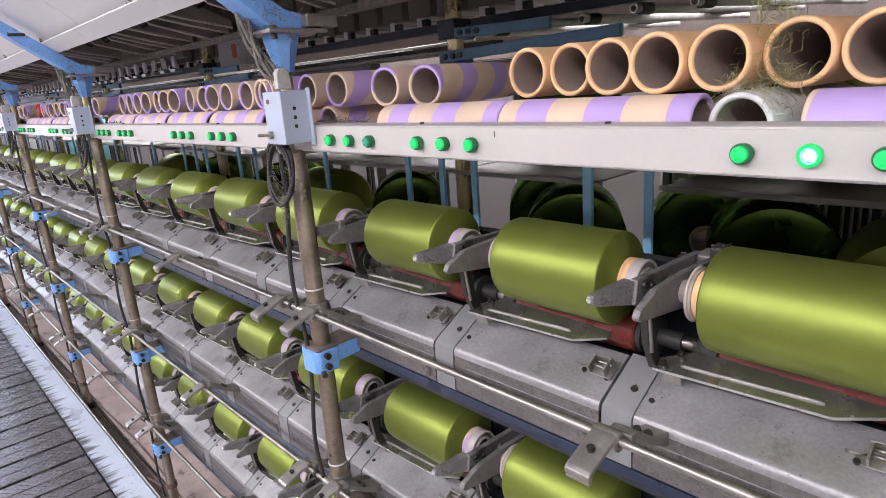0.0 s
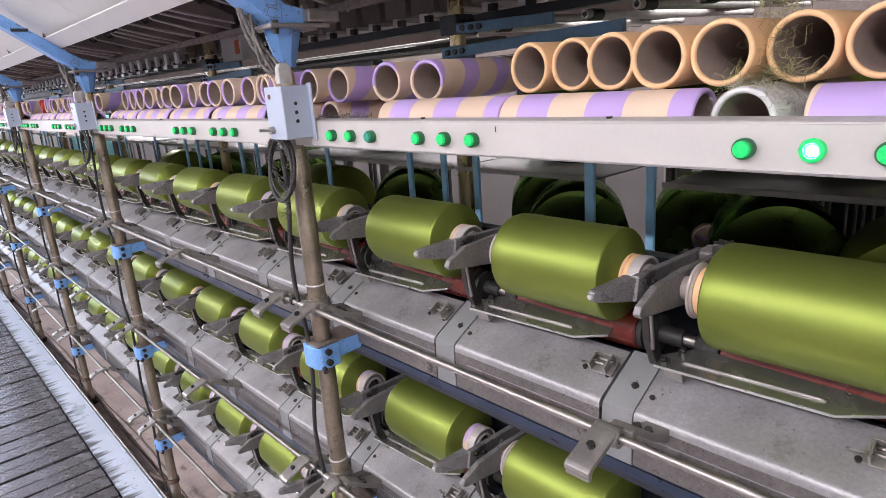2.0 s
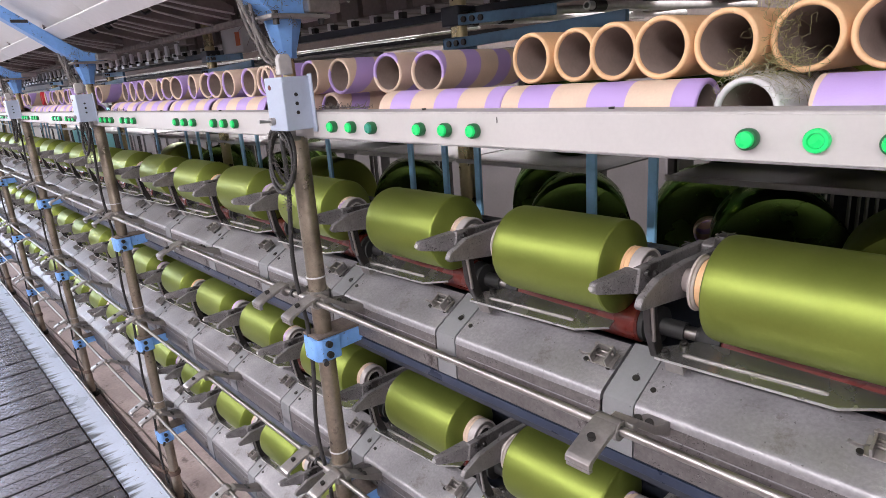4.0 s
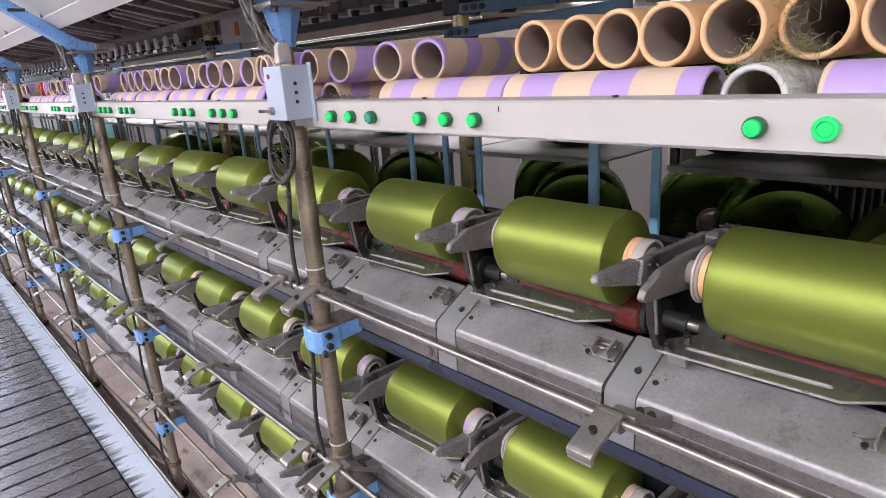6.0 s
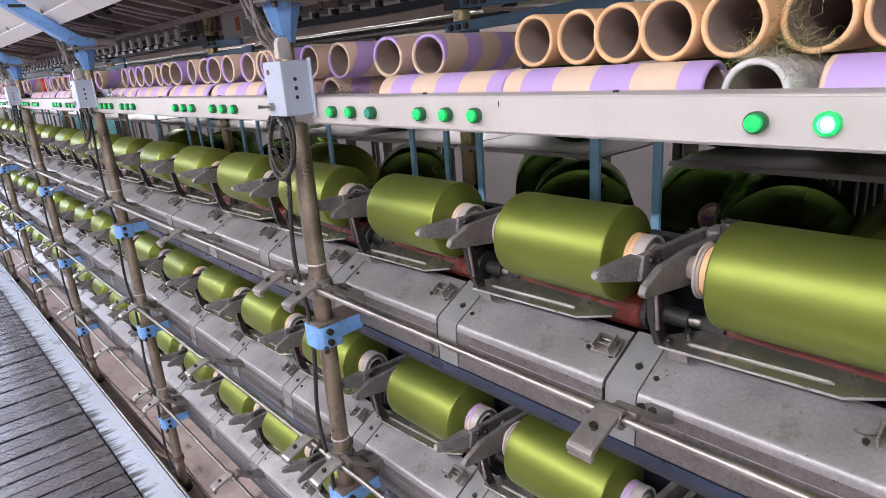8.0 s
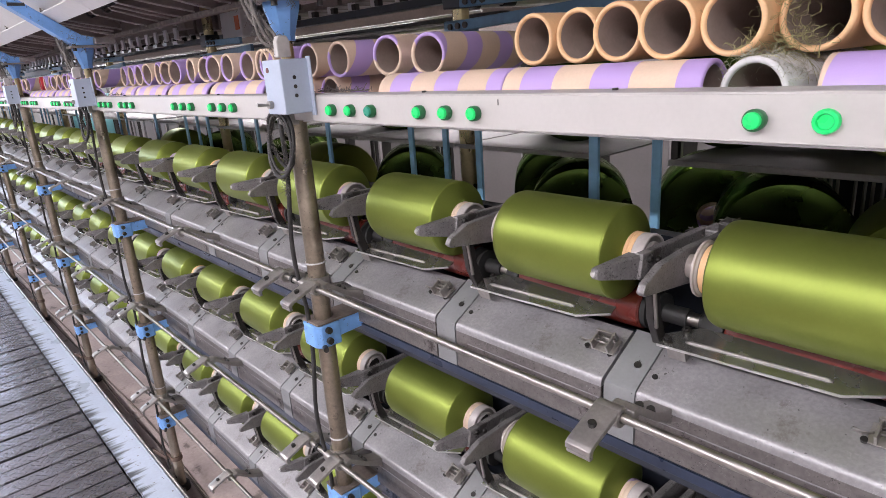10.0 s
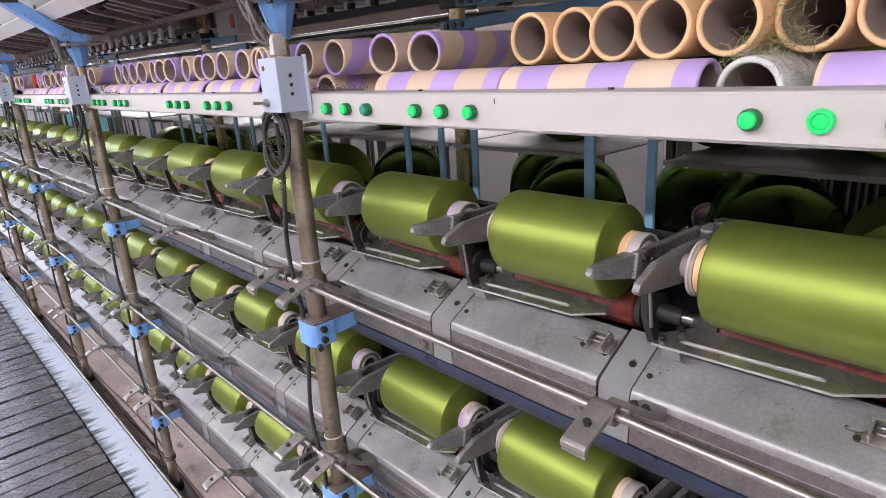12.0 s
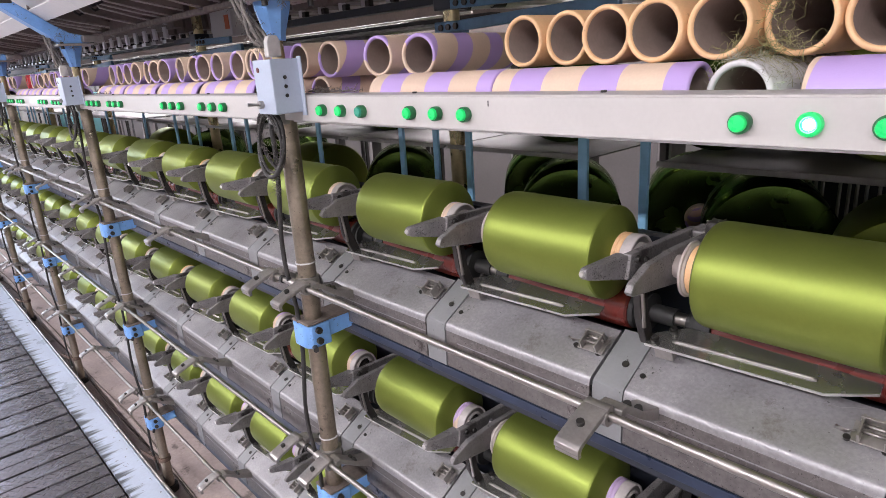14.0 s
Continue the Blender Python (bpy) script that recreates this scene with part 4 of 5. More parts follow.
def tubes():
    orange = paper_tube("paper_tube", 0.285, [M_TUBE_ORANGE, M_TUBE_IN], "orange-brown paper tube, worn, lying on other tubes", "paper tubes", t=0.0062)
    places = [along_y(x, y, SHELF_Z + 0.1040, yaw, 0, r) for x, y, yaw, r in ((0.535, 0.077, -2, 0), (0.6055, 0.080, -2.5, 40), (0.676, 0.061, -2, 80), (0.7465, 0.046, -2, 130), (0.817, 0.048, -2.5, 170), (0.888, 0.066, -3, 220), (0.9585, 0.066, -3, 260), (1.029, 0.06, -3, 300))]
    for i, m in enumerate(places):
        if i == 0:
            orange.matrix_basis = m
        else:
            copy_thing(orange, m)
    striped = paper_tube("paper_tube", 0.285, [M_STRIPE, M_TUBE_IN], "tan paper tube with violet bands lying on the shelf", "paper tubes")
    first = True
    rows = [along_x(x, 0.042, SHELF_Z + 0.035, 0.5, r) for x, r in ((0.264, 10), (0.5365, 50), (1.19, 20))]
    rows += [along_y(x, y, z, yaw, 0, r) for x, y, z, yaw, r in ((0.318, 0.075, 1.760, 12, 200), (0.216, 0.070, 1.763, 9, 150), (0.048, 0.080, 1.764, 4, 30),                                                                   (-0.054, 0.075, 1.766, 2, 120), (-0.235, 0.075, 1.766, 2, 20), (-0.337, 0.075, 1.765, 4, 100), (-0.075, 0.075, SHELF_Z + 0.035, 0, 100), (0.0, 0.085, SHELF_Z + 0.035, 2, 60))]
    for n in range(1, 7):
        o = -BAY * n
        for i in range(4):
            rows.append(along_x(o + 0.14 + i * 0.29 + (n * 37 % 5) * 0.01, 0.042, SHELF_Z + 0.035, random.uniform(-1, 1), random.uniform(0, 360)))
        for i in range(2 if n == 2 else 0, 14):
            rows.append(along_y(o + 0.13 + i * 0.088 + random.uniform(-0.01, 0.01), 0.075 + random.uniform(-0.01, 0.01), 1.766, random.uniform(-3, 12), 0, random.uniform(0, 360)))
    ringed = paper_tube("paper_tube", 0.270, [M_RINGED, M_TUBE_IN], "tan paper tube with broad violet rings along the shelf", "paper tubes")
    first_ring = True
    for m in rows:
        lying = abs(m.col[0][0]) > 0.9
        if lying:
            if first_ring:
                ringed.matrix_basis = m
                first_ring = False
            else:
                copy_thing(ringed, m)
        elif first:
            striped.matrix_basis = m
            first = False
        else:
            copy_thing(striped, m)
    red = paper_tube("paper_tube", 0.24, [M_TUBE_RED, M_TUBE_IN], "bright red paper tube lying among striped ones", "paper tubes")
    red.matrix_basis = along_y(-2.78, 0.08, 1.766, -4)
    copy_thing(red, along_y(-2.69, 0.085, 1.766, 2))
    broad = paper_tube("paper_tube", 0.270, [M_RINGED_LONG, M_TUBE_IN], "mostly violet paper tube with a tan band", "paper tubes")
    broad.matrix_basis = along_x(0.912, 0.042, SHELF_Z + 0.035, 0.5, 200)
    copy_thing(orange, along_y(0.160, 0.12, 1.757, 6))
    white = paper_tube("paper_tube", 0.20, [M_TUBE_WHITE, M_TUBE_IN], "white plastic tube wrapped in green waste yarn", "paper tubes", r=0.0352, t=0.0070)
    white.matrix_basis = along_y(0.852, 0.022, SHELF_Z + 0.0352, -8)


tubes()


# ---- stop clamps on the rails ----
def stop_clamp():
    c = thing("stop_clamp", "cast zinc clamp with a hooked tongue on a steel rod", "clamp", "stop clamps")
    bm = B()
    prism(bm, [(-0.064, -0.010), (-0.069, -0.014), (-0.069, -0.021), (-0.062, -0.024), (-0.060, -0.017), (-0.054, -0.013), (-0.022, -0.001), (0.0, 0.008), (0.008, 0.0), (0.006, 0.010), (-0.004, 0.0125), (-0.024, 0.006), (-0.058, -0.0075)], "X", -0.0175, 0.0175, 0.001)
    part("tongue", smooth(bm, 30), M_CLAMP, c)
    bm = B()
    lathe(bm, [(-0.0180, 0.0072), (-0.0180, 0.0128), (-0.0170, 0.0136), (0.0170, 0.0136), (0.0180, 0.0128), (0.0180, 0.0072)], "X", 20, True)
    part("sleeve", bm, M_CLAMP, c)
    bm = B()
    box(bm, -0.0170, 0.0170, -0.0675, -0.0600, -0.0275, -0.0225, 0.0012)
    part("folded_end", bm, M_CLAMP, c)
    bm = B()
    rod(bm, (0, -0.036, -0.006), (0, -0.039, 0.006), 0.0052, seg=10)
    part("bolt", bm, M_BOLT, c)
    bm = B()
    prism(bm, [(0.006, -0.010), (0.006, 0.010), (0.020, 0.011), (0.060, -0.016), (0.1015, -0.030), (0.1015, -0.052), (0.060, -0.030), (0.018, 0.000)], "X", -0.004, 0.030, 0.0015)
    part("bracket", bm, M_CLAMP, c)
    for x in (0.008, 0.024):
        bm = B()
        rod(bm, (x, 0.060, -0.022), (x, 0.055, -0.010), 0.0055, seg=10)
        part("bracket_screw", bm, M_BOLT, c)
    return c


def clamps():
    first = None
    for n in range(0, 6):
        for i, z in enumerate(Z3):
            for dx in (0.734, 0.030, -0.100):
                m = pose(-BAY * n + dx, -0.03, 1.319 + z)
                if first is None:
                    first = stop_clamp()
                    first.matrix_basis = m
                else:
                    copy_thing(first, m)


clamps()


# ---- storage behind the winding tiers ----
BACK_Y = 0.467
TRAY_Z, LOW_Z = 1.540, 1.366


def back_post():
    p = thing("back_post", "yellow passivated round steel post with dark clamps", "post", "back posts")
    bm = B()
    rod(bm, (0, 0, 0), (0, 0, 2.5), 0.020, seg=24)
    part("tube", bm, M_BRASS, p)
    for z0, z1 in ((1.86, 1.905), (1.80, 1.835)):
        bm = B()
        box(bm, -0.030, 0.030, -0.030, 0.030, z0, z1, 0.004)
        part("clamp", bm, M_NAVY if z0 > 1.84 else M_BLUEDARK, p)
    for y in (-0.012, 0.012):
        bm = B()
        rod(bm, (-0.04, y, 1.884), (0.046, y, 1.884), 0.006, seg=8)
        part("bolt", bm, M_BOLT, p)
    return p


def cross_bar(length):
    """Blue bars that run from a back post to the next frame."""
    c = thing("cross_bar", "dark blue enamelled flat steel bar with slots", "bar", "cross bars")
    bm = B()
    box(bm, 0.03, length, -0.006, 0.006, -0.0115, 0.0115, 0.002)
    part("bar", bm, M_BLUEDARK, c)
    for x in (0.05, 0.075, 0.10):
        bm = B()
        rod(bm, (x, -0.011, 0), (x, -0.005, 0), 0.007, seg=8)
        part("nut", bm, M_BOLT, c)
    return c


def stay():
    s = thing("shelf_stay", "pale blue enamelled flat bar holding up the shelf", "bar", "shelf stays")
    bm = B()
    box(bm, -0.008, 0.008, -0.004, 0.004, 1.30, SHELF_Z - 0.013, 0.0015)
    part("bar", bm, M_BLUEBAR, s)
    bm = B()
    box(bm, -0.012, 0.012, -0.006, 0.012, 1.292, 1.304, 0.001)
    part("foot", bm, M_BLUEBAR, s)
    return s


FULL_R = 0.125


def full_package(yarn):
    """A doffed full package, its green darkened for shade unless olive, axis along X, origin at the middle of the right
    end.
    """
    p = thing("full_package", "large green glossy yarn package waiting on the rack, darkened for shade", "yarn package", "full packages")
    bm = B()
    lathe(bm, [(0.012, 0.029), (0.014, 0.034), (-0.236, 0.034), (-0.236, 0.029)], "X", 28, True)
    part("tube", bm, M_BANDED, p)
    bm = B()
    lathe(bm, [(-0.005, 0.0345), (-0.001, 0.060), (-0.003, 0.105), (-0.006, 0.1205), (-0.012, FULL_R), (-0.200, FULL_R), (-0.210, 0.119), (-0.217, 0.070), (-0.215, 0.0345)], "X", 64)
    part("yarn", bm, yarn, p)
    return p


def rack_plate():
    s = thing("rack_plate", "dull grey sheet steel rack tray with a bright edge", "shelf plate", "rack plates")
    bm = B()
    box(bm, 0.0, 0.42, 0.45, 0.82, TRAY_Z - 0.0005, TRAY_Z + 0.0025)
    part("sheet", bm, M_TRAY, s)
    bm = B()
    box(bm, 0.0, 0.42, 0.446, 0.4495, TRAY_Z - 0.004, TRAY_Z + 0.007, 0.0008)
    part("edge", bm, M_CLAMP, s)
    for x in (0.012, 0.400):
        bm = B()
        box(bm, x, x + 0.008, 0.806, 0.818, 0.0, TRAY_Z - 0.001)
        part("upright", bm, M_DARK, s, "thin black upright")
    return s


M_TRAY = mat("dull_tray_steel", (0.19, 0.178, 0.178), 0.48, 0.4, 0.15, 10, 0.05, 120)
M_MACH = mat("grey_machine_sheet", (0.225, 0.205, 0.209), 0.55, 0.1, 0.08, 5, 0.04, 90)
M_BROWN = mat("brown_heater_box", (0.19, 0.158, 0.145), 0.55, 0.2, 0.2, 8, 0.06, 90)
M_CYAN = mat("cyan_plastic_sheet", (0.45, 0.86, 0.92), 0.5, 0.0, 0.15, 4)
_n, _l = M_CYAN.node_tree.nodes, M_CYAN.node_tree.links
_t, _m = _n.new("ShaderNodeBsdfTranslucent"), _n.new("ShaderNodeMixShader")
_t.inputs["Color"].default_value = (0.62, 0.95, 0.98, 1)
_m.inputs[0].default_value = 0.75
_l.new(_n["Principled BSDF"].outputs[0], _m.inputs[1])
_l.new(_t.outputs[0], _m.inputs[2])
_l.new(_m.outputs[0], _n["Material Output"].inputs[0])


def storage():
    bp, cb, cb2, st, fp, rp = back_post(), cross_bar(0.29), cross_bar(0.52), stay(), full_package(M_YARN_SHADED), rack_plate()
    olive = full_package(M_YARN)
    olive["label"] = "large olive green yarn package lying on the rack"
    first = {}

    def put(ob, m):
        if first.get(ob.name):
            return copy_thing(ob, m)
        first[ob.name] = True
        ob.matrix_basis = m
        return ob

    for n in range(-1, 6):
        o = -BAY * n
        put(bp, pose(o, BACK_Y, 0))
        put(cb, pose(o, BACK_Y - 0.03, 1.872, 0, 1, 5))
        put(cb2, pose(o - 0.03, BACK_Y - 0.045, 1.818, 0, -1.5, -2))
        for x in (-0.422, -0.052, 0.070, 0.174, 0.463, 0.587, -0.985 + BAY):
            put(st, pose(o + x, 0.33, 0))
        if n > 2:
            continue
        # pegs turned towards the aisle at different angles, two rows deep
        if n < 0 or n > 1:
            continue
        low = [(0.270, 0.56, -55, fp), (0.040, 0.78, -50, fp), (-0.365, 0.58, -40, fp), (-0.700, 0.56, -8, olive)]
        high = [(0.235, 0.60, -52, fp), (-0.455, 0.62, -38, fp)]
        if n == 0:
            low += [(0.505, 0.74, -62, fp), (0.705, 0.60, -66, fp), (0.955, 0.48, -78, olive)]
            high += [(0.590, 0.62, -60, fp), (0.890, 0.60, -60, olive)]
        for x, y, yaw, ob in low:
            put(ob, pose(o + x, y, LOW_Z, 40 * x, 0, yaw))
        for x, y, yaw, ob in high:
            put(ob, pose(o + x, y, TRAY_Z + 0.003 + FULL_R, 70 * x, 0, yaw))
    for n in range(-1, 6):
        for x in (0.545, -0.02, -0.45, -0.88) if n < 5 else (0.545, -0.02):
            put(rp, pose(-BAY * n + x, 0, 0))
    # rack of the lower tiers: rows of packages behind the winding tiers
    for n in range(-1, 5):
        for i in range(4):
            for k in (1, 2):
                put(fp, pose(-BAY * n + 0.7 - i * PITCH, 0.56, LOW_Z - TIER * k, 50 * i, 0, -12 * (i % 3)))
    for z in (1.226, 1.226 - TIER, 1.226 - 2 * TIER):
        for y in (0.48, 0.70):
            bm = B()
            rod(bm, (-9.6, y, z + 0.008), (2.0, y, z + 0.008), 0.008, seg=8)
            tagged(part("rack_rail", bm, M_DARK), "thin dark steel rail carrying full packages", "rail", "rack rails")
    # grey sheet panels behind the rack, one a bay
    first_panel = None
    for n in range(-1, 7):
        if first_panel is None:
            p = thing("machine_cabinet", "dull pinkish grey sheet metal machine cabinet front", "cabinet", "machine cabinets")
            for i in range(4):
                bm = B()
                box(bm, i * PITCH + 0.002, (i + 1) * PITCH - 0.105, 0.0, 0.02, 0.0, 1.84, 0.002)
                part("sheet", bm, M_MACH, p)
                bm = B()
                box(bm, (i + 1) * PITCH - 0.1045, (i + 1) * PITCH + 0.0015, 0.014, 0.019, 0.0, 1.84)
                part("gap_strip", bm, M_DARK, p)
            # brown sheet added to keep the gap above the cabinets dark
            bm = B()
            box(bm, 0.0, BAY, -0.02, 0.02, 1.842, 2.25, 0.003)
            part("header", bm, M_BROWN, p, "dark brown sheet added over the cabinet as a backdrop")
            first_panel = p
            p.matrix_basis = pose(BAY * 0.3, 1.55, 0)
        else:
            copy_thing(first_panel, pose(BAY * (0.3 - n - 1), 1.55, 0))
    # thin guide rods between the trays
    bm = B()
    k = thing("guide_rods", "row of thin bright steel yarn guide rods", "guide rods")
    for x in (0.695, 0.707, 0.720, 0.752, 0.769, 0.783, 0.800, 0.822):
        bm = B()
        rod(bm, (x, 0.835, 1.20), (x, 0.835, 1.70), 0.0035, seg=8)
        part("rod", bm, M_CLAMP, k)
    bm = B()
    box(bm, 0.66, 1.02, 0.825, 0.845, 1.695, 1.705)
    box(bm, 0.66, 1.02, 0.825, 0.845, 0.0, 1.205)
    box(bm, 0.62, 1.45, 0.86, 0.87, 0.0, 1.70)
    part("holder", bm, M_NAVY, k)
    q = thing("plastic_screen", "pale cyan translucent plastic screen between two dark uprights", "screen")
    for z0, z1 in ((1.22, 1.475), (1.52, 1.66)):
        bm = B()
        box(bm, -6.3, -4.75, 0.92, 0.924, z0, z1, 0.001)
        part("sheet", bm, M_CYAN, q)
    for x in (-6.32, -4.75):
        bm = B()
        box(bm, x, x + 0.02, 0.912, 0.932, 0.0, 1.68, 0.002)
        part("upright", bm, M_DARK, q, "thin black upright")


storage()


# ---- overhead: canopy, arms, guides, heater boxes ----
def overhead():
    # canopy along the aisle
    c = thing("canopy", "white sheet metal canopy sloping up over the aisle", "canopy")
    for i in range(7):
        x1 = 1.9 - i * BAY
        bm = B()
        prism(bm, [(-0.062, 1.962), (-0.062, 1.996), (-0.60, 2.39), (-0.602, 2.386), (-0.067, 1.992), (-0.064, 1.962)], "X", x1 - BAY + 0.003, x1)
        part("sheet", bm, M_SHEET, c)
        bm = B()
        prism(bm, [(-0.060, 1.956), (-0.060, 1.960), (-0.105, 1.992), (-0.107, 1.988)], "X", x1 - BAY + 0.003, x1)
        part("lip", bm, M_SHEET, c)
    a = thing("canopy_bracket", "blue painted box bracket and cone on a post", "bracket", "canopy brackets")
    bm = B()
    prism(bm, [(0.07, 1.900), (0.07, 1.880), (-0.03, 1.880), (-0.30, 2.085), (-0.30, 2.125), (-0.05, 1.945), (0.0, 1.915)], "X", -0.031, 0.031, 0.003)
    part("arm", bm, M_BLUE, a)
    bm = B()
    box(bm, -0.052, 0.052, -0.05, 0.075, 1.872, 1.880, 0.002)
    box(bm, -0.012, 0.052, 0.03, 0.10, 1.882, 1.906, 0.004)
    part("flange", bm, M_CLAMP, a)
    bm = B()
    lathe(bm, [(1.872, 0.001), (1.872, 0.036), (1.86, 0.034), (1.815, 0.020), (1.803, 0.019), (1.803, 0.001)], "Z", 8)
    part("cone", smooth(bm, 20), M_BLUE, a)
    for x, y in ((-0.04, -0.035), (0.04, -0.035), (0.04, 0.06), (-0.04, 0.06)):
        bm = B()
        rod(bm, (x, y, 1.862), (x, y, 1.886), 0.006, seg=8)
        part("bolt", bm, M_BOLT, a)
    bm = B()
    box(bm, 0.029, 0.0335, -0.20, -0.15, 2.01, 2.02, 0.001, None)
    part("slot", bm, M_DARK, a)
    for n, x in enumerate(POSTS):
        m = pose(x, 0, 0)
        if n == 0:
            a.matrix_basis = m
        else:
            copy_thing(a, m)
    # dark guide fins with pale wire rims
    f = thing("guide_fin", "dark curved yarn guide fin with a wire rim", "yarn guide", "guide fins")
    bm = B()
    prism(bm, [(-0.035, 2.035), (-0.035, 2.010), (0.00, 1.985), (0.10, 1.965), (0.215, 1.940), (0.215, 1.955), (0.12, 2.00), (0.05, 2.035)], "X", -0.004, 0.004, 0.001)
    part("fin", bm, M_BROWN, f)
    bm = B()
    wire(bm, [(0.010, -0.03, 2.012), (0.012, 0.0, 1.982), (0.012, 0.10, 1.958), (0.004, 0.215, 1.936)], 0.0028, 6)
    part("rim", bm, M_CERAMIC, f)
    bm = B()
    wire(bm, [(-0.02, -0.03, 2.03)] + [(-0.02 - 0.03 * math.sin(t), -0.03 + 0.02 * t, 2.01 - 0.03 * math.sin(t)) for t in (0.5, 1.0, 1.6, 2.2, 2.8)], 0.005, 6)
    part("hose", bm, M_RUBBER, f)
    first = True
    for i in range(80):
        m = pose(1.4 - i * BAY / 12, random.uniform(-0.004, 0.004), random.uniform(-0.004, 0.004), random.uniform(-2, 2), 0, random.uniform(-3, 3))
        if first:
            f.matrix_basis = m
            first = False
        else:
            copy_thing(f, m)
    # the brown beam at y 1.10 is added to cover the bright gap behind
    for name, a0, mm, lab in (("guide_rail", (-9.6, 2.0, 0.205, 0.235, 1.925, 1.940), M_LINT, "lint-covered steel rail under the guide fins"),
                              ("roof_sheet", (-9.6, 2.0, -0.055, 0.86, 2.20, 2.21), M_BROWN, "dark brown sheet roof over the yarn path"),
                              ("front_baffle", (-9.6, 2.0, -0.058, -0.040, 2.04, 2.20), M_BROWN, "dark brown sheet baffle behind the canopy"),
                              ("rear_beam", (-9.6, 2.0, 1.10, 1.16, 1.885, 2.06), M_BROWN, "long brown sheet added behind the heater boxes as a dark backdrop"),
                              ("heater_beam", (-9.6, 2.0, 0.585, 0.625, 1.893, 1.915), M_NAVY, "long dark beam under the heater boxes"),
                              ("lower_beam", (-9.6, -0.05, 0.66, 0.70, 1.850, 1.862), M_DARK, "thin dark steel bar behind the tubes"),
                              ("block_beam", (-9.6, -1.50, 0.395, 0.43, 1.935, 2.02), M_BROWN, "brown steel beam carrying small white guides")):
        bm = B()
        box(bm, *a0, 0.002)
        tagged(part(name, bm, mm), lab, "beam" if "beam" in name or "rail" in name else "sheet", kind="structure")
    h = thing("heater_box", "dark brown steel heater box with a small white guide", "heater box", "heater boxes")
    bm = B()
    box(bm, -0.048, 0.048, 0.60, 0.80, 1.940, 2.19, 0.004)
    part("case", bm, M_BROWN, h)
    bm = B()
    box(bm, 0.0, 0.022, 0.588, 0.604, 1.918, 1.940, 0.002)
    part("guide", bm, M_TUBE_WHITE, h)
    bm = B()
    box(bm, 0.024, 0.044, 0.585, 0.604, 1.916, 1.934, 0.002)
    part("guide_base", bm, M_DARK, h)
    b = thing("guide_block", "small white ceramic guide block under a beam", "guide block", "guide blocks")
    bm = B()
    box(bm, -0.016, 0.016, 0.388, 0.400, 1.900, 1.945, 0.002)
    part("block", bm, M_TUBE_WHITE, b)
    bm = B()
    box(bm, -0.022, 0.030, 0.380, 0.410, 1.882, 1.895, 0.001)
    part("foot", bm, M_CLAMP, b)
    p = thing("guide_pipe", "grey steel pipe with an open end above the tubes", "pipe", "guide pipes")
    bm = B()
    lathe(bm, [(0.0, 0.0060), (0.0, 0.0085), (0.9, 0.0085), (0.9, 0.0060)], "Y", 14, True)
    part("pipe", bm, M_CERAMIC, p)
    bm = B()
    lathe(bm, [(0.02, 0.0087), (0.02, 0.0115), (0.06, 0.0115), (0.06, 0.0087)], "Y", 14, True)
    part("sleeve", bm, M_DARK, p)
    for i in range(70):
        x = 1.3 - i * BAY / 12
        if i == 0:
            h.matrix_basis, p.matrix_basis = pose(x, 0, 0), pose(x + 0.02, 0.46, 1.866)
        else:
            copy_thing(h, pose(x, 0, 0))
            if x > -0.1:
                copy_thing(p, pose(x + 0.02, 0.46 + 0.01 * (i % 3), 1.866 + 0.004 * (i % 2), 1.5, 0, 2 * ((i * 7) % 3 - 1)))
        if x < -1.52:
            if first is False:
                b.matrix_basis = pose(x, 0, 0)
                first = None
            else:
                copy_thing(b, pose(x, 0, 0))
    # long pale rods behind the shelf
    r = thing("steel_rod", "long grey steel rod running behind the tube shelf", "rod", "steel rods")
    bm = B()
    rod(bm, (-4.8, 0, 0), (0, 0, 0), 0.0038, seg=8)
    part("bar", bm, M_CERAMIC, r)
    r.matrix_basis = pose(-0.10, 0.624, 1.842)
    for x, y, z in ((-0.3, 0.645, 1.846), (-0.2, 0.720, 1.842), (-0.5, 0.76, 1.868), (-0.25, 0.80, 1.880), (-0.4, 0.86, 1.850)):
        copy_thing(r, pose(x, y, z))
    bm = B()
    box(bm, -4.6, -0.55, 0.62, 0.66, 1.795, 1.8355, 0.003)
    tagged(part("pale_duct", bm, M_TRAY), "long dull grey sheet metal duct behind the shelf", "duct")
    # small control box with an orange label on a back post
    q = thing("junction_box", "grey junction box with an orange label", "junction box")
    bm = B()
    box(bm, -1.40, -1.22, 0.50, 0.56, 1.885, 1.98, 0.003)
    part("case", bm, M_SHEET, q)
    bm = B()
    box(bm, -1.27, -1.235, 0.4975, 0.4995, 1.91, 1.96)
    part("label_plate", bm, M_ORANGE, q, "orange sticker")


M_ORANGE = mat("orange_sticker", (0.70, 0.19, 0.08), 0.5, 0.0, 0.1, 20)
overhead()


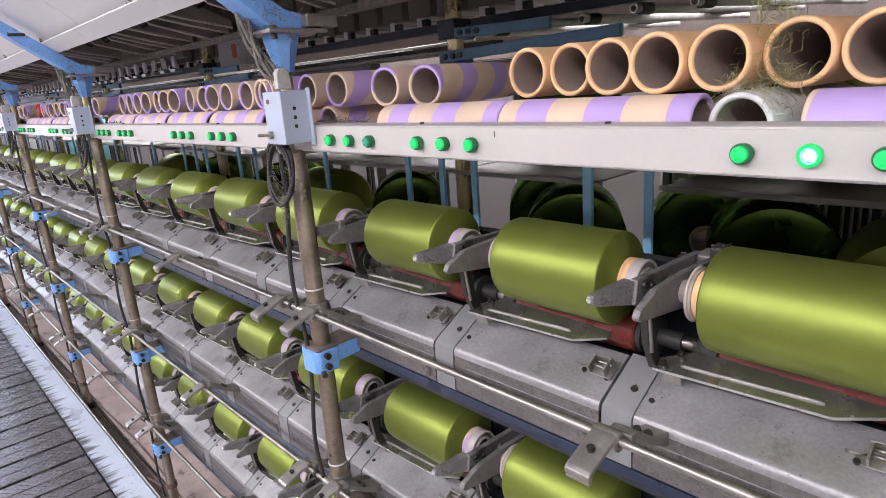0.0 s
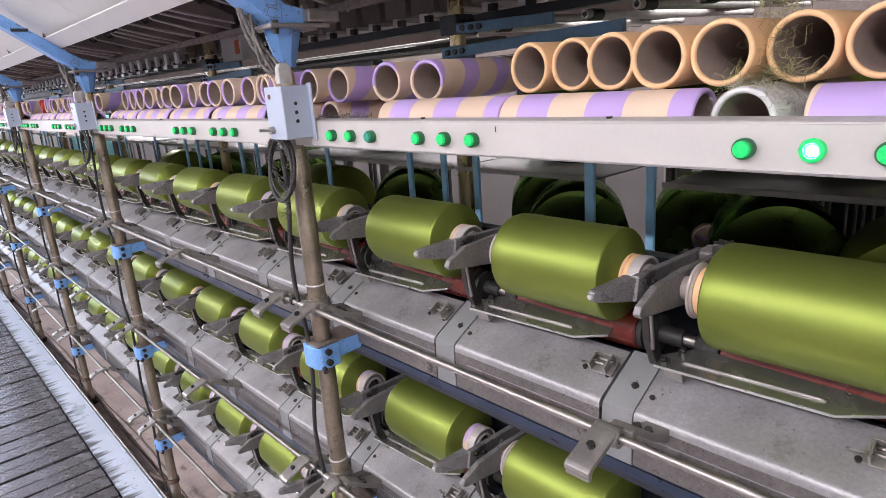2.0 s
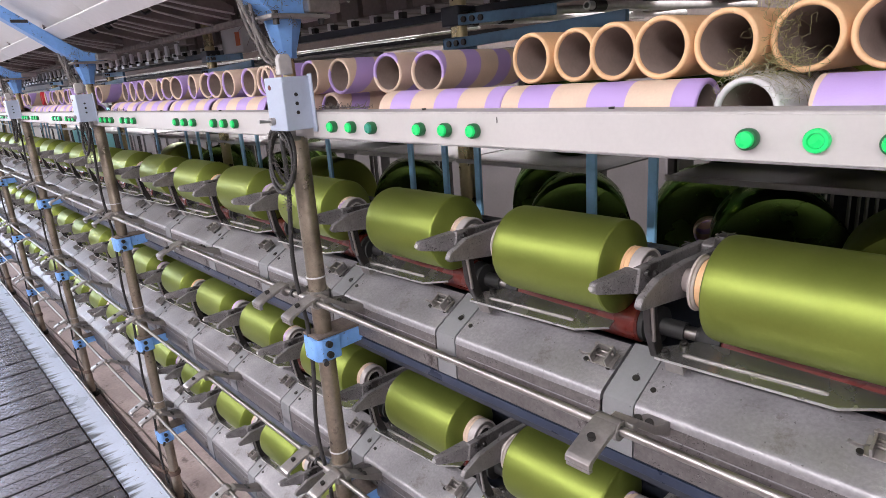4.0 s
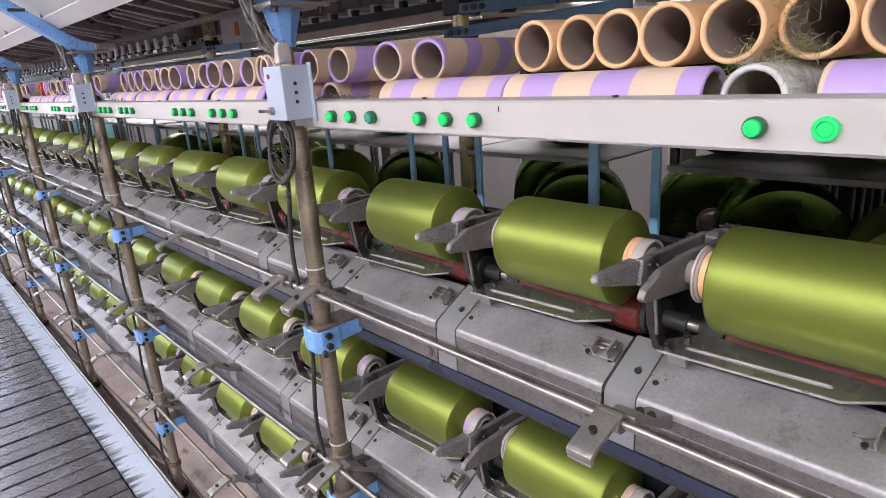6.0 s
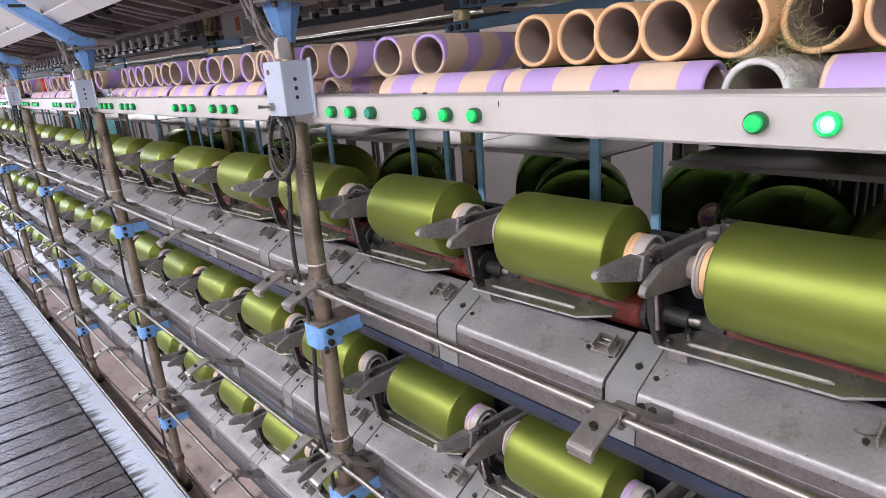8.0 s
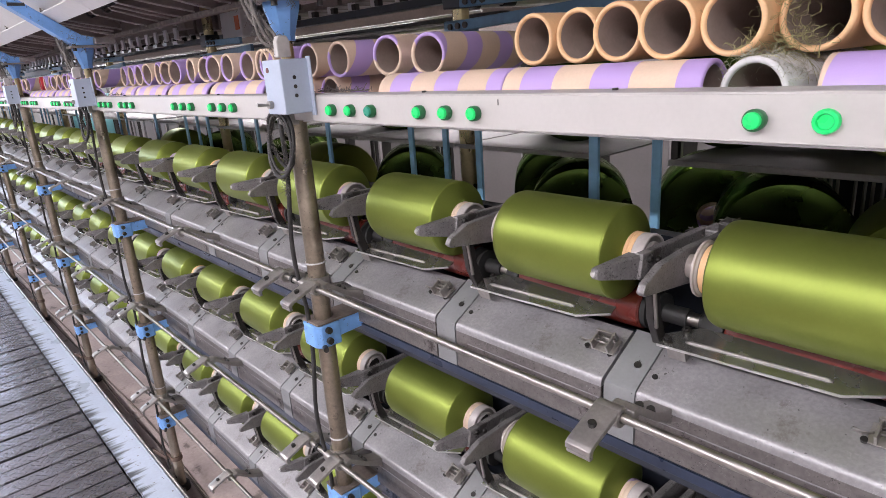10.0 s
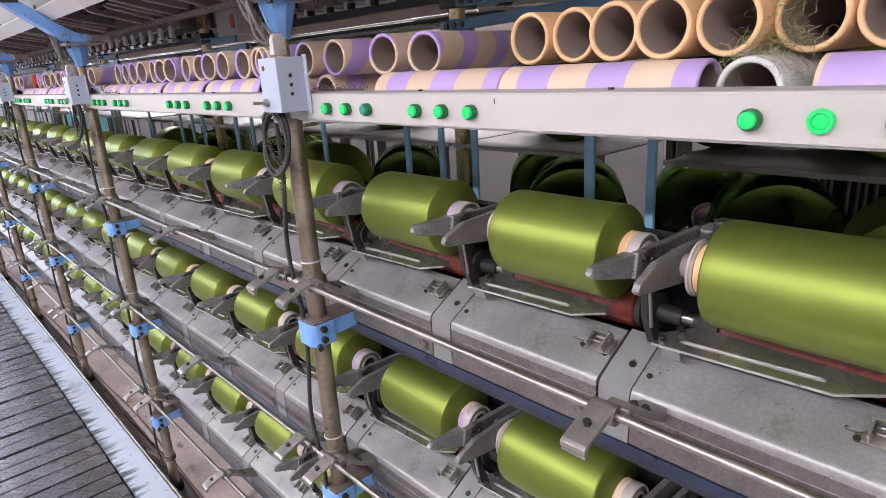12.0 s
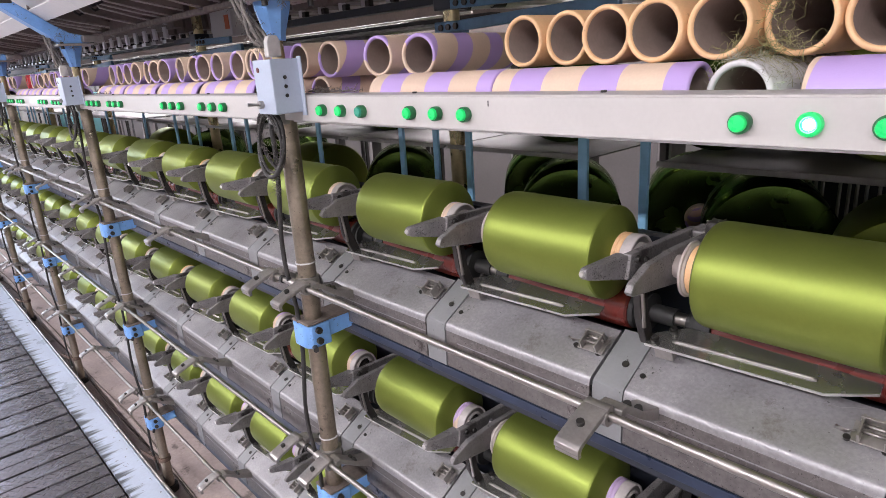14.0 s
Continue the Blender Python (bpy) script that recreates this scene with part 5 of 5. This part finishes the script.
# ---- far window, ceiling lamps ----
def fittings():
    w = thing("window_1", "bright frosted hall window with a grey frame", "window", kind="structure")
    bm = B()
    box(bm, -10.995, -10.985, -2.4, -0.2, 1.0, 2.8)
    part("pane", bm, M_SKYLIGHT, w)
    for a in ((-10.998, -10.975, -2.45, -2.40, 0.95, 2.85), (-10.998, -10.975, -0.20, -0.15, 0.95, 2.85), (-10.998, -10.975, -2.40, -0.20, 0.95, 1.0), (-10.998, -10.975, -2.40, -0.20, 2.8, 2.85), (-10.984, -10.974, -1.32, -1.28, 1.0, 2.8)):
        bm = B()
        box(bm, *a, 0.003)
        part("frame_bar", bm, M_SHEET, w)
    first = None
    for lx, ly, lz, _ in LAMPS:
        m = pose(lx, ly, lz + 0.03)
        # hangers for the added fill row behind the rack
        if ly > 0:
            for x in (-0.6, 0.6):
                bm = B()
                rod(bm, (lx + x, ly, lz + 0.304), (lx + x, ly, CEILING_Z + 0.004), 0.004, seg=6)
                tagged(part("lamp_chain", bm, M_CLAMP), "thin steel rod holding up an added fill light", "hanger", "lamp hangers")
        if first is None:
            t = thing("ceiling_light", "white fluorescent batten light hanging from thin rods, added fill behind the rack", "ceiling light", "ceiling lights")
            bm = B()
            box(bm, -1.09, 1.09, -0.05, 0.05, 0.035, 0.075, 0.004)
            part("batten", bm, M_SHEET, t)
            for y in (-0.022, 0.022):
                bm = B()
                rod(bm, (-1.06, y, 0.018), (1.06, y, 0.018), 0.013, seg=12)
                part("fluorescent_tube", bm, M_FLUOR, t)
            for x in (-0.6, 0.6):
                bm = B()
                rod(bm, (x, 0, 0.07), (x, 0, 0.275), 0.004, seg=6)
                part("hanger", bm, M_CLAMP, t)
            first = t
            t.matrix_basis = m
        else:
            copy_thing(first, m)


M_SKYLIGHT = glow("frosted_daylight", (0.80, 0.88, 1.0), 3.0)
M_FLUOR = glow("fluorescent_glow", (1.0, 0.98, 1.0), 12.0)
fittings()


# ---- cables, lint and waste yarn ----
def fuzz(bm, path, count, reach, r=0.00045, rng=random):
    """Short bent hairs that stand off a path."""
    path = [Vector(p) for p in path]
    for _ in range(count):
        i = rng.randrange(len(path) - 1)
        p = path[i].lerp(path[i + 1], rng.random())
        d = Vector((rng.gauss(0, 1), rng.gauss(0, 1), rng.gauss(-0.2, 1))).normalized() * reach * rng.uniform(0.3, 1.2)
        e = Vector((rng.gauss(0, 1), rng.gauss(0, 1), rng.gauss(-0.6, 1))).normalized() * reach * 0.5
        wire(bm, [p, p + d * 0.5 + e * 0.3, p + d + e], r, 3)
    return bm


def loop_path(cx, cy, cz, rx, rz, lean, turns=1.0, start=0.0, n=40):
    return [(cx + rx * math.sin(start + 2 * math.pi * turns * i / n), cy + lean * math.cos(start + 2 * math.pi * turns * i / n), cz + rz * math.cos(start + 2 * math.pi * turns * i / n)) for i in range(n + 1)]


def cable_loop():
    c = thing("cable_loop", "hanging loop of black cables furred with grey lint", "cable", "cable loops")
    specs = ((0.030, -0.056, 1.616, 0.047, 0.060, 0.010), (0.020, -0.050, 1.622, 0.040, 0.053, -0.008), (0.034, -0.060, 1.620, 0.042, 0.055, 0.004))
    paths = []
    for i, s in enumerate(specs):
        p = loop_path(*s, start=0.15 * i)
        paths += p
        bm = B()
        wire(bm, p, 0.0042 - 0.0008 * i, 8)
        part("cable", bm, M_CABLE, c)
    bm = B()
    fuzz(bm, paths, 520, 0.007)
    tail = [(0.030 + 0.004 * math.sin(i), -0.056, 1.556 - 0.006 * i) for i in range(6)]
    fuzz(bm, tail, 60, 0.012)
    # lint hung between the cables
    inner = [(random.uniform(-0.01, 0.06), -0.055 + random.uniform(-0.008, 0.008), random.uniform(1.57, 1.66)) for _ in range(40)]
    fuzz(bm, inner, 70, 0.008)
    part("lint", bm, M_LINT, c, "grey lint fibres")["kind"] = "stuff"
    return c


def cable_bundle():
    c = thing("cable_bundle", "bundle of dusty grey cables furred with lint", "cable", "cable bundles")
    allp = []
    for k in range(6):
        pts = []
        for i in range(22):
            u = i / 21
            x = -0.055 + 0.115 * u + 0.012 * math.sin(k * 1.7 + u * 5)
            y = -0.065 + 0.012 * u + 0.010 * math.cos(k * 2.1 + u * 4)
            z = 1.975 - 0.180 * u - 0.028 * math.sin(math.pi * u) + 0.006 * math.sin(k + u * 6)
            pts.append((x, y, z))
        pts += [(0.062 + 0.004 * k, -0.050, 1.790)]
        allp += pts
        bm = B()
        wire(bm, pts, 0.0034, 6)
        part("cable", bm, M_LINTCABLE, c)
    bm = B()
    fuzz(bm, allp, 420, 0.014)
    around = [(random.uniform(-0.06, 0.09), random.uniform(-0.07, 0.03), random.uniform(1.86, 1.93)) for _ in range(40)]
    fuzz(bm, around, 200, 0.014)
    part("lint", bm, M_LINT, c, "grey lint fibres")["kind"] = "stuff"
    return c


M_LINTCABLE = mat("lint_covered_cable", (0.15, 0.135, 0.125), 0.9, 0.0, 0.3, 80, 0.3, 300)


def cables():
    a, b = cable_loop(), cable_bundle()
    for n, x in enumerate(POSTS[:6]):
        if n == 0:
            a.matrix_basis, b.matrix_basis = pose(x, 0, 0), pose(x, 0, 0)
        else:
            copy_thing(a, pose(x, 0, 0))
            copy_thing(b, pose(x, 0, 0))


cables()


M_FIBRE = mat("pale_fibre", (0.46, 0.44, 0.36), 0.6, 0.0, 0.2, 60)


def waste_yarn():
    """Tangled green waste on the white tube and the orange tubes above it."""
    w = thing("waste_yarn", "tangle of olive green waste yarn over the tubes", "waste yarn", kind="stuff")
    bm = B()
    rng = random.Random(5)

    def curl(c, size, n, r=0.00028):
        c = Vector(c)
        p = c + Vector((rng.gauss(0, 1), rng.gauss(0, 1), rng.gauss(0, 1))) * size * 0.5
        d = Vector((rng.gauss(0, 1), rng.gauss(0, 1), rng.gauss(0, 1))).normalized()
        pts = []
        for _ in range(n):
            pts.append(tuple(p))
            d = (d + Vector((rng.gauss(0, 1), rng.gauss(0, 1), rng.gauss(0, 1))) * 0.28 + (c - p) / size * 0.30).normalized()
            p = p + d * size * 0.22
        wire(bm, pts, r, 3)

    # on the crown of the white tube, and in the valley between the orange ones
    for _ in range(80):
        u = rng.random()
        curl((0.82 + 0.08 * u, 0.035 + 0.06 * rng.random(), SHELF_Z + 0.071 + rng.uniform(-0.002, 0.012)), 0.014, 16)
    for _ in range(50):
        curl((0.862 + rng.uniform(-0.01, 0.012), 0.055 + 0.05 * rng.random(), 1.775 + rng.uniform(-0.03, 0.04)), 0.013, 16)
    for _ in range(4):
        curl((0.832 + rng.uniform(-0.01, 0.012), 0.052 + 0.02 * rng.random(), 1.775 + rng.uniform(-0.03, 0.03)), 0.015, 20)
    for _ in range(3):
        curl((0.905 + rng.uniform(-0.03, 0.012), 0.052, 1.762 + rng.uniform(-0.03, 0.03)), 0.013, 16)
    # strands that hang down from the pipes
    for _ in range(26):
        x, y = 0.845 + rng.gauss(0, 0.014), 0.12 + rng.uniform(-0.05, 0.05)
        pts = []
        for i in range(12):
            pts.append((x, y, 1.868 - i * 0.006))
            x += rng.gauss(0, 0.0018)
            y += rng.gauss(0, 0.0018)
        wire(bm, pts, 0.0003, 3)
    for _ in range(20):
        curl((0.845 + rng.gauss(0, 0.012), 0.12, 1.845 + rng.uniform(-0.02, 0.02)), 0.012, 12)
    # wrapped turns on the white tube
    m = along_y(0.852, 0.022, SHELF_Z + 0.0352, -8)
    for k in range(70):
        u, ph, a0, span = rng.uniform(0.004, 0.16), rng.uniform(0, 6), rng.uniform(0.0, 1.4), rng.uniform(0.6, 2.0)
        lean = rng.uniform(-0.02, 0.02)
        wire(bm, [tuple(m @ Vector((max(0.002, u + lean * j / 12 + 0.004 * math.sin(0.5 * j + ph)), 0.0357 * math.cos(a0 + span * j / 12), 0.0357 * math.sin(a0 + span * j / 12)))) for j in range(13)], 0.00022, 3)
    part("strands", bm, M_WASTE, w)["kind"] = "stuff"
    bm = B()
    for _ in range(260):
        a = rng.uniform(0.2, 2.9)
        p = m @ Vector((rng.uniform(0.0, 0.05), 0.0354 * math.cos(a), 0.0354 * math.sin(a)))
        d = Vector((rng.gauss(0, 1), rng.gauss(-0.3, 0.8), rng.gauss(0.2, 0.8))).normalized() * rng.uniform(0.005, 0.014)
        e = Vector((rng.gauss(0, 1), rng.gauss(0, 1), rng.gauss(0, 1))).normalized() * 0.004
        wire(bm, [p, p + d * 0.5 + e, p + d], 0.00025, 3)
    part("frayed_fibres", bm, M_FIBRE, w, "pale frayed fibres")["kind"] = "stuff"


waste_yarn()


def shelf_litter():
    """Lint, broken slats and scratches on the shelf edge and trough edges."""
    w = thing("lint_litter", "grey lint and yarn ends lying on the metal edges", "lint", kind="stuff")
    bm = B()
    rng = random.Random(9)
    for x0, x1, y, z, n, reach in ((0.10, 0.25, 0.002, 1.708, 120, 0.012), (-1.3, -1.1, 0.002, 1.708, 60, 0.010), (0.30, 1.1, 0.268, 1.463, 200, 0.006), (-1.6, 0.30, 0.268, 1.463, 220, 0.006)):
        path = [(x0 + (x1 - x0) * i / 30, y, z) for i in range(31)]
        for _ in range(n):
            p = Vector(path[rng.randrange(30)]) + Vector((rng.uniform(-0.02, 0.02), rng.uniform(-0.008, 0.012), 0.0005))
            d = Vector((rng.gauss(0, 1), rng.gauss(0, 0.6), abs(rng.gauss(0, 0.35)))).normalized() * reach * rng.uniform(0.3, 1.3)
            wire(bm, [p, p + d * 0.5 + Vector((0, 0, 0.001)), p + d], 0.0006, 3)
    part("fibres", bm, M_LINT, w)["kind"] = "stuff"
    s = thing("wood_slat", "splintered brown wooden slat under the tubes", "slat")
    bm = B()
    prism(bm, [(0.07, 0.03), (0.215, 0.045), (0.212, 0.062), (0.15, 0.060), (0.072, 0.050)], "Z", SHELF_Z, SHELF_Z + 0.014, 0.001)
    part("board", bm, M_TUBE_ORANGE, s)
    # a mark on the panel face and small vents near the post
    k = thing("panel_marks", "small dark scratch marks on the cream panel", "scratch", kind="stuff")
    bm = B()
    box(bm, 0.5585, 0.5597, PANEL_Y - 0.0006, PANEL_Y + 0.0004, 1.690, 1.6975)
    box(bm, 1.012, 1.019, PANEL_Y - 0.0006, PANEL_Y + 0.0004, 1.694, 1.6955)
    for n in range(0, 5):
        for dx in (0.0, 0.008):
            rod(bm, (-BAY * n - 0.045 + dx, PANEL_Y - 0.0006, 1.676), (-BAY * n - 0.045 + dx, PANEL_Y + 0.0004, 1.676), 0.0012, seg=8)
    part("marks", bm, M_DARK, k)["kind"] = "stuff"
    # holders that tie the rails to the posts
    first = None
    for n in range(0, 6):
        for z in Z3:
            m = pose(-BAY * n, 0, 1.319 + z)
            if first is None:
                first = thing("rail_holder", "cast zinc ring holder tying a rod to a post", "holder", "rail holders")
                bm = B()
                lathe(bm, [(-0.012, 0.0198), (-0.012, 0.0245), (0.012, 0.0245), (0.012, 0.0198)], "Z", 28, True)
                part("post_ring", bm, M_CLAMP, first)
                bm = B()
                lathe(bm, [(-0.010, 0.0069), (-0.010, 0.0115), (0.012, 0.0115), (0.012, 0.0069)], "X", 18, True, centre=(0, -0.03, 0))
                part("rod_ring", bm, M_CLAMP, first)
                bm = B()
                prism(bm, [(0.020, 0.012), (0.024, -0.010), (0.052, -0.014), (0.071, -0.030), (0.071, -0.046), (0.046, -0.030), (0.022, -0.020)], "X", 0.012, 0.020, 0.001)
                part("stay", bm, M_ARM, first)
                first.matrix_basis = m
            else:
                copy_thing(first, m)


shelf_litter()


# ---- everything that moves ----
def motions():
    # packages turn on their tubes
    for k, i, ob, m in PACKAGES:
        step = 0.1 if (k > -4 and i < 2) else 0.5
        n = int(round(14.0 / step))
        rate = -78 if step == 0.1 else -80
        walk(ob, [(j * step, m @ Matrix.Rotation(radians(rate * j + 40 * k + 75 * i), 4, "X")) for j in range(n + 1)])
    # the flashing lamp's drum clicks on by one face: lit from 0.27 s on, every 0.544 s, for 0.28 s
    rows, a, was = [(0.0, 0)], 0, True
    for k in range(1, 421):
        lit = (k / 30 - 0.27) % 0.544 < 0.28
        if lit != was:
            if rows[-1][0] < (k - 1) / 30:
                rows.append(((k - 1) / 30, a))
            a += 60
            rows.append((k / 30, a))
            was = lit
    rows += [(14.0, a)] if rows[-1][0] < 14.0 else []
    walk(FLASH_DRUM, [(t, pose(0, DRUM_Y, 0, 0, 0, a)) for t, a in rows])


motions()
